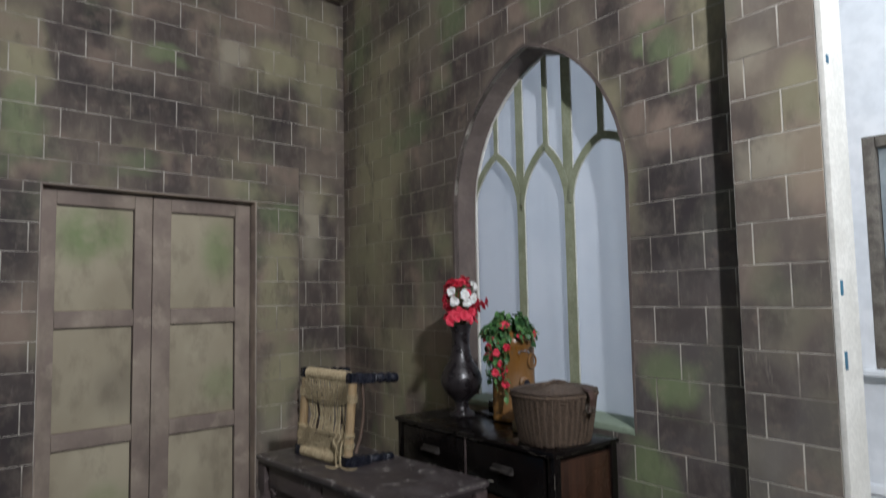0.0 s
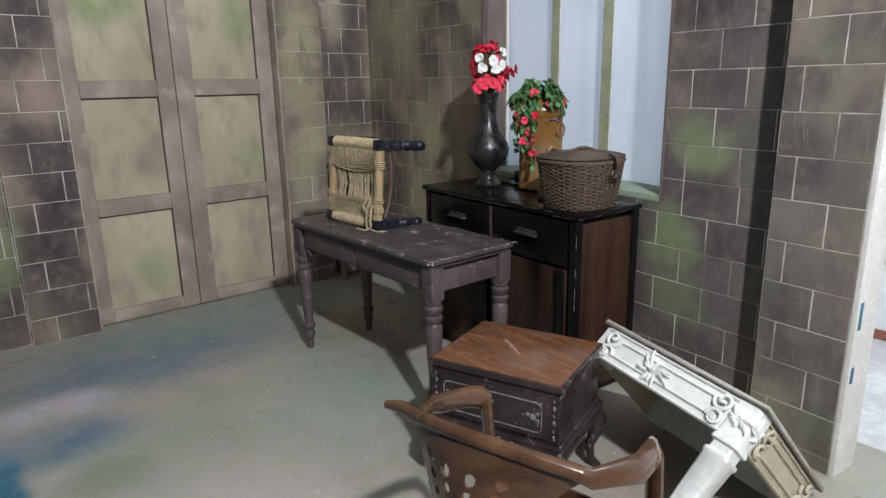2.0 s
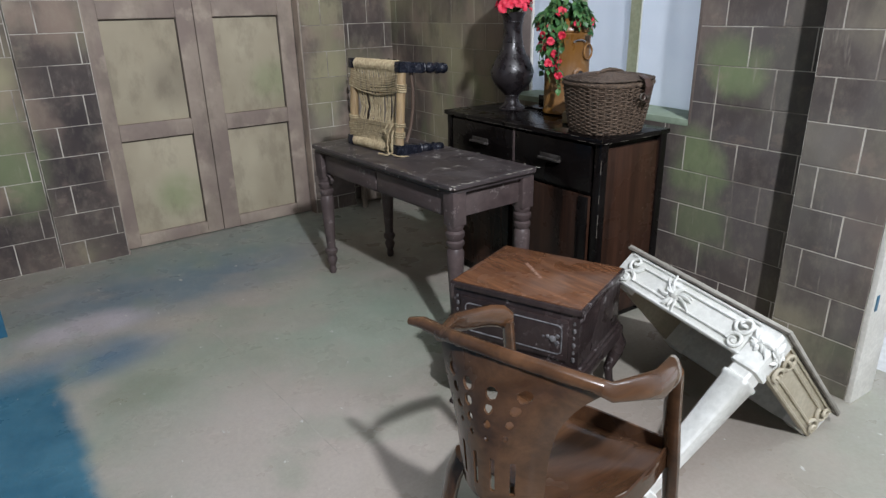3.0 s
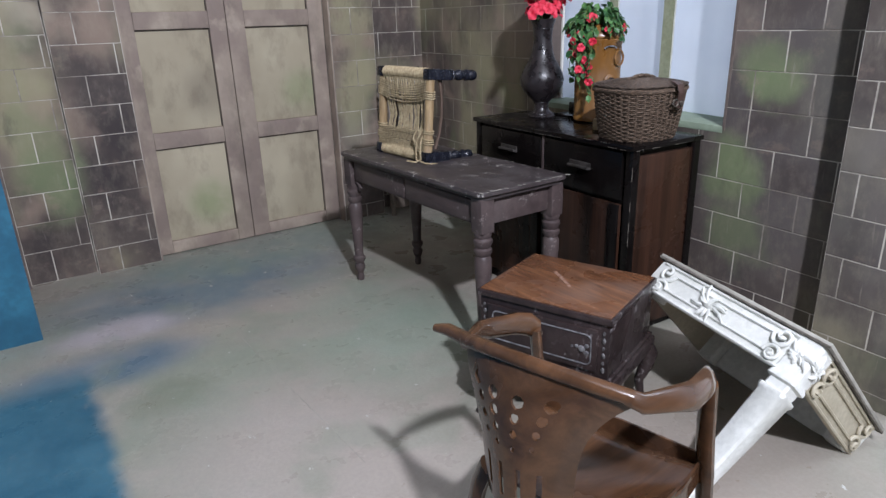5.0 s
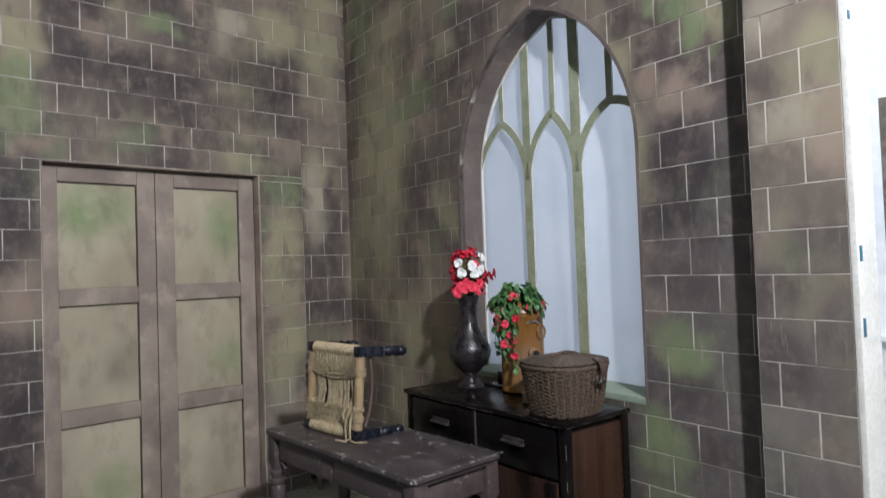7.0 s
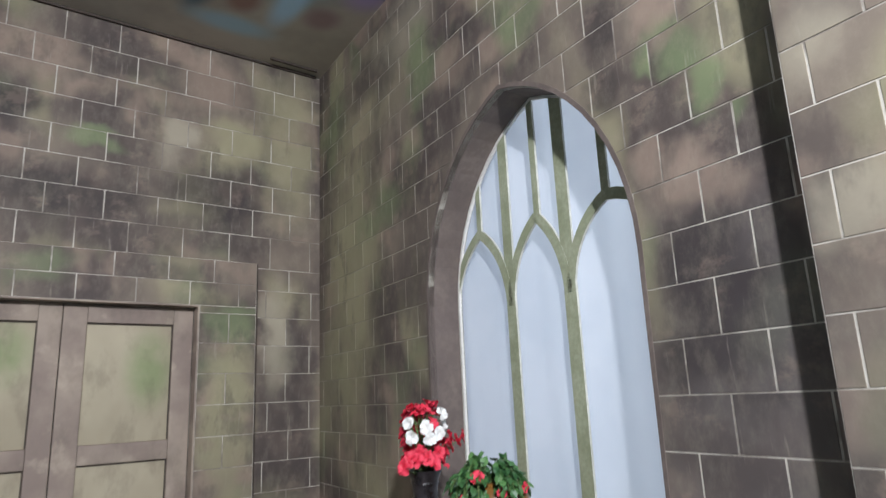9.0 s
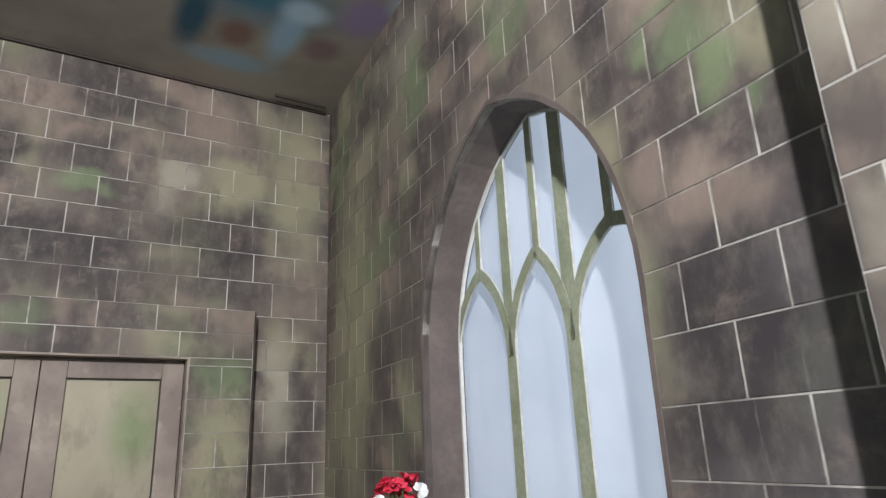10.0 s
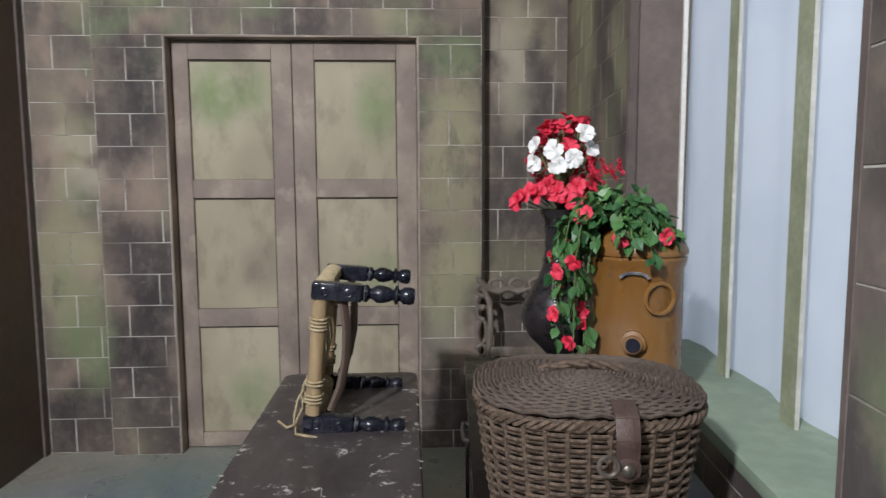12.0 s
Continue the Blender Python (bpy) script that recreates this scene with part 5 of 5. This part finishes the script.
bm = lathe(bmesh.new(), [(0.012, 0), (0.008, 0.012), (0.012, 0.02), (0.006, 0.026)], pose(0, FY - 0.011, NZ - 0.105, 90, 0, 0), 14)
tube(bm, [(0.008 * math.sin(a * 0.9), FY - 0.022 - 0.004 * math.sin(a), NZ - 0.11 - 0.012 * a) for a in (0, 0.8, 1.6, 2.4, 3.1)], 0.005, 6)
part("handle", bm, BRASS, dr, "drop handle")
for sx in (-1, 1):
    bm = bmesh.new()
    for k in range(6):
        lathe(bm, [(0.006 + 0.003 * (k % 2), 0), (0.005, 0.004), (0.001, 0.005)], pose(sx * (NL / 2 - 0.017), FY - 0.001, NZ - 0.055 - 0.026 * k, 90, 0, 0) @ Matrix.Diagonal((0.8, 1.2, 1, 1)), 8)
    part("corner_carving", bm, WORNCARVE, NT, "carved corner drops")
bm = bmesh.new()
for k in range(9):
    a = 2.4 * k
    lathe(bm, [(0.013, 0), (0.009, 0.006), (0.001, 0.009)], pose(0.02 * math.sqrt(k) * math.cos(a) * 1.5, FY - 0.018, NZ - 0.25 + 0.011 * math.sqrt(k) * math.sin(a), 90, 0, 0), 8)
part("apron_carving", bm, SILVER, NT, "carved flower on the apron")
for sx in (-1, 1):
    for sy in (-1, 1):
        pts, rad = [], []
        for u, o, r in ((0, 0.0, 0.036), (0.15, 0.016, 0.034), (0.35, 0.012, 0.026), (0.6, -0.006, 0.018), (0.85, 0.0, 0.015), (0.97, 0.014, 0.018), (1.0, 0.016, 0.02)):
            pts.append((sx * (NL / 2 - 0.012 + o), sy * (ND / 2 - 0.012 + o), (NZ - 0.265) * (1 - u)))
            rad.append(r)
        part("leg", tube(bmesh.new(), pts, rad, 10), DARKWOOD, NT)

# ---- plastic armchair ----
CH = thing("plastic_armchair", "brown moulded plastic armchair with a pierced back, dusty and scratched", "chair", pose(-1.795, -3.44, -0.0, 0, 0, 15))
# local +x is forward, +y is to the sitter's left
W2 = 0.228


def shell(bm, rows, thick):
    """A moulded sheet through rows of points, given thickness along its normals."""
    n = len(rows[0])
    vs = [[bm.verts.new(p) for p in r] for r in rows]
    fs = []
    for a, b in zip(vs, vs[1:]):
        for i in range(n - 1):
            fs.append(bm.faces.new((a[i], a[i + 1], b[i + 1], b[i])))
    bmesh.ops.recalc_face_normals(bm, faces=fs)
    bmesh.ops.solidify(bm, geom=fs, thickness=thick)
    return bm


def back_point(u, z):
    """The back's surface: u across from -1 to 1, z the height."""
    lean = (z - 0.42) / 0.325
    width = W2 * (0.45 + 0.1 * lean + 0.37 * lean ** 4)
    sag = 1 - lean ** 6
    return Vector((0.05 - 0.015 * lean - 0.055 * (1 - u * u) - 0.045 * sag, u * width + 0.032 * sag, z + 0.035 * lean * lean * (1 - u * u)))


bm = bmesh.new()
holes = []
for col, u in enumerate((-0.44, -0.02, 0.4, 0.72)):
    for r in range(4):
        holes.append((u * (1 - 0.07 * r), 0.682 - 0.031 * r - 0.012 * (abs(col - 1.5) < 1), 0.0118 - 0.0019 * r))
NU, NZB = 176, 130
grid = {}
for i in range(NU + 1):
    for j in range(NZB + 1):
        u, z = -1 + 2 * i / NU, 0.42 + 0.312 * j / NZB
        grid[i, j] = bm.verts.new(back_point(u, z))


def pierced(u, z):
    if abs(u) > 0.9:
        return False
    for hu, hz, hr in holes:
        if ((u - hu) * 0.135) ** 2 + (z - hz) ** 2 < hr * hr:
            return True
    return any(abs(u - c) < 0.045 and 0.455 < z < 0.535 for c in (-0.5, -0.12, 0.26, 0.62))


fs = []
for i in range(NU):
    for j in range(NZB):
        if not pierced(-1 + 2 * (i + 0.5) / NU, 0.42 + 0.312 * (j + 0.5) / NZB):
            fs.append(bm.faces.new((grid[i, j], grid[i + 1, j], grid[i + 1, j + 1], grid[i, j + 1])))
for v in [v for v in bm.verts if not v.link_faces]:
    bm.verts.remove(v)
bmesh.ops.smooth_vert(bm, verts=[v for v in bm.verts if v.is_boundary and abs(v.co.y) < 0.2 and 0.43 < v.co.z < 0.72], factor=0.5, use_axis_x=True, use_axis_y=True, use_axis_z=True)
bmesh.ops.recalc_face_normals(bm, faces=fs)
bmesh.ops.solidify(bm, geom=fs, thickness=0.006)
part("backrest", bm, PLASTIC, CH, "pierced back with round holes and slots")
rail = [(0.05, 0.31, 0.722), (0.04, 0.265, 0.735)] + [tuple(back_point(u, 0.735)) for u in (0.9, 0.6, 0.3, 0, -0.3, -0.6, -0.9)]
part("top_rail", tube(bmesh.new(), rail, [0.01, 0.0145] + [0.0155] * 7, 12, False, 0.8), PLASTIC, CH)
for s in (-1, 1):
    pts = [back_point(s * 0.85, 0.735), back_point(s * 1.0, 0.732), Vector((0.095, s * 0.226, 0.722)), Vector((0.15, s * 0.234, 0.702)), Vector((0.24, s * 0.228, 0.68)), Vector((0.285, s * 0.22, 0.664)), Vector((0.315, s * 0.214, 0.642))]
    part("armrest", tube(bmesh.new(), pts, [0.0155, 0.019, 0.025, 0.029, 0.031, 0.031, 0.026], 14, False, 0.55), PLASTIC, CH)
    bm = tube(bmesh.new(), [(0.318, s * 0.214, 0.648), (0.34, s * 0.214, 0.5), (0.36, s * 0.216, 0.4), (0.38, s * 0.224, 0.2), (0.4, s * 0.236, 0.0)], [0.03, 0.032, 0.033, 0.028, 0.022], 10, False, 0.5)
    part("front_leg", bm, PLASTIC, CH)
    bm = tube(bmesh.new(), [(0.04, s * 0.16, 0.425), (0.03, s * 0.175, 0.38), (0.005, s * 0.2, 0.2), (-0.04, s * 0.225, 0.0)], [0.034, 0.036, 0.03, 0.022], 10, False, 0.5)
    part("back_leg", bm, PLASTIC, CH)
rows = []
for i in range(15):
    f = i / 14
    x = 0.045 + 0.34 * f
    half = 0.14 + 0.07 * min(1, f * 1.8)
    rows.append([(x, half * u, 0.425 + 0.012 * u * u - 0.02 * math.sin(math.pi * f) * (1 - u * u) - (0.03 * max(0, f - 0.85) / 0.15 if f > 0.85 else 0)) for u in (-1, -0.75, -0.5, -0.25, 0, 0.25, 0.5, 0.75, 1)])
part("seat", shell(bmesh.new(), rows, 0.007), PLASTIC, CH).location.z = -0.02
rim = [(0.055, -0.15), (0.14, -0.195), (0.28, -0.21), (0.38, -0.21), (0.395, 0), (0.38, 0.21), (0.28, 0.21), (0.14, 0.195), (0.055, 0.15)]
bm = bmesh.new()
for (x0, y0), (x1, y1) in zip(rim, rim[1:]):
    vs = [bm.verts.new(p) for p in ((x0, y0, 0.44), (x1, y1, 0.44), (x1, y1, 0.38), (x0, y0, 0.38))]
    bm.faces.new(vs)
bmesh.ops.remove_doubles(bm, verts=bm.verts, dist=0.0005)
bmesh.ops.recalc_face_normals(bm, faces=bm.faces)
bmesh.ops.solidify(bm, geom=list(bm.faces), thickness=0.006)
part("seat_skirt", bm, PLASTIC, CH).location.z = -0.02

# ---- fallen white console table ----
A, B, C = Vector((-0.633, -2.855, 0.541)), Vector((-0.766, -3.524, 0.49)), Vector((-0.364, -3.57, 0.057))
u_ax = (B - A).normalized()
w_ax = (C - B - u_ax * (C - B).dot(u_ax)).normalized()
n_ax = w_ax.cross(u_ax)
rot = Matrix((u_ax, w_ax, n_ax)).transposed().to_4x4()
FT = thing("console_table", "carved white console table lying tipped over on its edge", "table", Matrix.Translation(A) @ rot)
# local x along the long edge, y along the short edge, z towards the feet
LX, LY = (B - A).length, (C - B).length
bm = boxed(LX, LY, 0.016, (LX / 2, LY / 2, 0.002), 0.004)
ft_top = part("tabletop", bm, [UNDER], FT)
part("top_edge", tube(bmesh.new(), [(0.003, 0.003, 0.008), (LX - 0.003, 0.003, 0.008), (LX - 0.003, LY - 0.003, 0.008), (0.003, LY - 0.003, 0.008)], 0.006, 6, True), EDGE, FT, "dark chipped top edge")
AH = 0.125
i0, i1, j0, j1 = 0.016, LX - 0.018, 0.015, LY - 0.016
zc = 0.012 + AH / 2
for name, sx, sy, at in (("apron_long", i1 - i0, 0.018, ((i0 + i1) / 2, j0 + 0.009, zc)), ("apron_long", i1 - i0, 0.018, ((i0 + i1) / 2, j1 - 0.009, zc)),
                         ("apron_short", 0.018, j1 - j0 - 0.04, (i1 - 0.009, (j0 + j1) / 2, zc)), ("apron_short", 0.018, j1 - j0 - 0.04, (i0 + 0.009, (j0 + j1) / 2, zc))):
    ap = part(name, boxed(sx, sy, AH, at, 0.003), BEIGE if name == "apron_short" else WHITE, FT)


def scroll(bm, cx, cy, r, turn, flip, place):
    pts, rad = [], []
    for k in range(26):
        f = k / 25
        a = turn + flip * f * 4.2 * math.pi / 1.6
        rr = r * (1 - 0.82 * f)
        pts.append(place(cx + rr * math.cos(a), cy + rr * math.sin(a), 0.006 + 0.012 * f))
        rad.append(0.0068 * (1 - 0.25 * f))
    tube(bm, pts, rad, 7)
    lathe(bm, [(0.012, 0), (0.01, 0.008), (0.003, 0.012)], Matrix.Translation(place(cx, cy, 0.012)), 8)


def long_face(x, z, out):
    return Vector((x, j0 - out, z))


def short_face(y, z, out):
    return Vector((i1 + out, y, z))


for place, a, b in ((long_face, i0 + 0.02, i1 - 0.06), (short_face, j0 + 0.06, j1 - 0.02)):
    bm = bmesh.new()
    for z in (0.045, 0.105):
        tube(bm, [place(a + 0.07, z, 0.003), place(b - 0.07, z, 0.003)], 0.0055, 6)
    tube(bm, [place(a, 0.02, 0.002), place(b, 0.02, 0.002)], 0.006, 6)
    tube(bm, [place(a, 0.132, 0.002), place(b, 0.132, 0.002)], 0.006, 6)
    tone = WHITE if place is long_face else BEIGE
    part("moulding", bm, tone, FT)
    for cx, t, fl in ((a + 0.045, 0, 1), (b - 0.045, math.pi, -1)):
        for z, r, f2 in ((0.047, 0.034, fl), (0.108, 0.031, -fl)):
            bm = bmesh.new()
            scroll(bm, cx, z, r, t, f2, place)
            part("scroll", bm, tone, FT)


def leafy(place, cx, cz, s, seed):
    rng = random.Random(seed)
    bm = bmesh.new()
    for k in range(13):
        a = 2 * math.pi * k / 13 + rng.uniform(-0.2, 0.2)
        l = s * rng.uniform(0.6, 1.15) * (1.35 if abs(math.cos(a)) > 0.6 else 0.8)
        pts = [place(cx + l * f * math.cos(a + 0.5 * f), cz + l * f * math.sin(a + 0.5 * f), 0.002 + 0.01 * math.sin(2.6 * f)) for f in (0, 0.3, 0.6, 0.85, 1.0)]
        tube(bm, pts, [0.005, 0.0085, 0.008, 0.006, 0.002], 6, False, 0.6)
    lathe(bm, [(0.4 * s, 0.0), (0.3 * s, 0.009), (0.1 * s, 0.014)], Matrix.Translation(place(cx, cz, 0.004)), 10)
    return bm


part("leaf_carving", leafy(long_face, (i0 + i1) / 2 - 0.05, 0.08, 0.062, 1), WHITE, FT, "carved white leaf spray")
part("leaf_carving", leafy(long_face, i1 - 0.035, 0.075, 0.035, 2), WHITE, FT, "carved white leaf spray")
part("leaf_carving", leafy(short_face, j0 + 0.035, 0.075, 0.035, 3), WHITE, FT, "carved white leaf spray")


def square_taper(cx, cy, levels):
    bm = bmesh.new()
    rings = []
    for z, h in levels:
        c = 0.22 * h
        ring = [(h, -h + c), (h, h - c), (h - c, h), (-h + c, h), (-h, h - c), (-h, -h + c), (-h + c, -h), (h - c, -h)]
        rings.append([bm.verts.new((cx + x, cy + y, z)) for x, y in ring])
    for a, b in zip(rings, rings[1:]):
        for k in range(8):
            bm.faces.new((a[k], a[(k + 1) % 8], b[(k + 1) % 8], b[k]))
    bm.faces.new(rings[0][::-1])
    bm.faces.new(rings[-1])
    return bm


foot_h = (A + u_ax * (i1 - 0.035) + w_ax * (j0 + 0.035)).z / -n_ax.z
LEGP = [(0.012, 0.042), (AH + 0.012, 0.042), (AH + 0.018, 0.046), (AH + 0.03, 0.046), (AH + 0.036, 0.036), (AH + 0.06, 0.036), (AH + 0.064, 0.044), (AH + 0.076, 0.044), (AH + 0.082, 0.04), (foot_h - 0.06, 0.026), (foot_h - 0.055, 0.034), (foot_h - 0.035, 0.034), (foot_h - 0.03, 0.026)]
part("leg", square_taper(i1 - 0.035, j0 + 0.035, LEGP), WHITE, FT, "white tapered square leg")
for cx, cy in ((i0 + 0.04, j0 + 0.04), (i0 + 0.04, j1 - 0.04), (i1 - 0.04, j1 - 0.04)):
    part("leg_block", boxed(0.07, 0.07, AH + 0.01, (cx, cy, 0.012 + AH / 2), 0.004), WHITE, FT)

# ---- carved chair in the corner ----
CC = thing("carved_chair", "weathered carved wooden chair standing in the corner", "chair", pose(-0.04, -0.165, 0, 0, 0, 180))


def swirl(cx, cz, rx, rz, a0, a1, r0, r1):
    """A carved curl in the plane of the chair's back, thinning from r0 to r1."""
    pts = [(cx + rx * math.cos(radians(a0 + (a1 - a0) * k / 14)), -0.01, cz + rz * math.sin(radians(a0 + (a1 - a0) * k / 14))) for k in range(15)]
    return tube(bmesh.new(), pts, [r0 + (r1 - r0) * k / 14 for k in range(15)], 8)


for s in (-1, 1):
    part("back_post", tube(bmesh.new(), [(s * 0.165, 0.02, 0.0), (s * 0.165, 0.01, 0.45), (s * 0.15, 0, 0.6), (s * 0.142, 0, 0.72), (s * 0.15, 0, 0.83), (s * 0.185, 0, 0.9)], [0.019, 0.019, 0.018, 0.017, 0.017, 0.013], 8), CARVED, CC)
    part("oval_carving", tube(bmesh.new(), [(s * 0.188 + 0.024 * math.cos(a), -0.01, 0.665 + 0.062 * math.sin(a)) for a in (2 * math.pi * q / 20 for q in range(20))], 0.0115, 8, True), CARVED, CC, "pierced oval scroll")
    for cz, rz in ((0.765, 0.036), (0.825, 0.036), (0.885, 0.03)):
        part("leaf_curl", swirl(s * 0.182, cz, s * 0.034, rz, -100, 160, 0.014, 0.008), CARVED, CC)
    part("foot_curl", swirl(s * 0.19, 0.565, s * 0.024, 0.03, 0, 300, 0.013, 0.007), CARVED, CC)
    part("corner_leaf", tube(bmesh.new(), [(s * 0.16, -0.008, 0.885), (s * 0.19, -0.014, 0.925), (s * 0.215, -0.01, 0.945), (s * 0.205, -0.008, 0.925)], [0.012, 0.018, 0.012, 0.004], 8), CARVED, CC)
for x in (-0.105, 0.0, 0.105):
    part("rail_ring", tube(bmesh.new(), [(x + 0.042 * math.cos(a), -0.008, 0.915 + 0.03 * math.sin(a)) for a in (2 * math.pi * q / 18 for q in range(18))], 0.0115, 8, True), CARVED, CC, "pierced ring carving")
part("top_rail", tube(bmesh.new(), [(-0.165, 0, 0.895), (-0.105, 0, 0.874), (-0.053, 0, 0.892), (0, 0, 0.874), (0.053, 0, 0.892), (0.105, 0, 0.874), (0.165, 0, 0.895)], 0.014, 8), CARVED, CC, "scalloped pierced top rail")
part("seat", boxed(0.38, 0.34, 0.035, (0, 0.18, 0.43), 0.008), CARVED, CC)
part("lower_rail", boxed(0.3, 0.022, 0.05, (0, 0.005, 0.56), 0.005), CARVED, CC)
part("apron", boxed(0.36, 0.02, 0.1, (0, 0.0, 0.36), 0.004), CARVED, CC)
for s in (-1, 1):
    part("front_leg", tube(bmesh.new(), [(s * 0.165, 0.31, 0.0), (s * 0.165, 0.31, 0.415)], [0.02, 0.024], 8), CARVED, CC)
part("foot_panel", boxed(0.34, 0.03, 0.16, (0, -0.015, 0.12), 0.01), CARVED, CC, "carved foot panel")

# ---- studio lamp ----
SL = thing("studio_lamp", "black studio lamp hung from the hall roof", "lamp", look(LAMP_AT, (-0.4, -1.2, 2.6)) @ Matrix.Translation((0, 0, 0.03)))
part("housing", boxed(0.46, 0.46, 0.18, (0, 0, 0.1), 0.01), LACQUER, SL)
bm = tube(bmesh.new(), [(-2.56, -5.98, 3.63), (-2.56, -5.98, 5.82)], 0.02, 8)
bm.transform(SL.matrix_world.inverted())
part("pole", bm, LACQUER, SL)

# ---- painted blocks of the walls ----
rng = random.Random(21)
masonry(wall_north, ON_DOOR_WALL, -2.2, 0.262, [2.47] + [0.10 + 0.1715 * k for k in range(15, 22)] + [CEIL_Z - 0.005], 0.275, -1.19, rng, None, 0.02)
masonry(wall_north, ON_DOOR_WALL, SX1 + 0.018, 0.262, courses(0.10, 0.1715, 2.47), 0.3, 0.04, rng, None, 0.02)
masonry(left_flat, ON_LEFT_FLAT, -2.552, -2.204, courses(0.02, 0.168, CEIL_Z - 0.05), 0.31, -2.4, rng, None, 0.03)
masonry(surround, ON_SURROUND, SX0, DX0, courses(-0.015, 0.1655, DTOP), 0.29, -2.05, rng, None, 0.03)
masonry(surround, ON_SURROUND, DX1, SX1, courses(0.10, 0.1715, DTOP), 0.31, -0.38, rng, None, 0.02)
masonry(surround, ON_SURROUND, SX0, SX1, [DTOP, 2.335, STOP], 0.275, -0.06, rng, None, 0.02)
BOARD_Z = 0.993
masonry(wall_east, ON_WINDOW_WALL, CORNER_X, 0.448, courses(0.072, 0.1535, BOARD_Z), 0.25, 0.006, rng, OPENING, 0.006, STONE)
masonry(wall_east, ON_WINDOW_WALL, CORNER_X, 0.448, [BOARD_Z] + courses(BOARD_Z + 0.1535, 0.1535, CEIL_Z - 0.002)[1:], 0.25, 0.003, rng, OPENING, 0.006, STONE)
masonry(pier, ON_PIER @ Matrix.Translation((0, 0, -0.002)), 0.45, 0.768, courses(0.06, 0.155, CEIL_Z - 0.002), 0.25, 0.392, rng, None, 0.008, STONE)
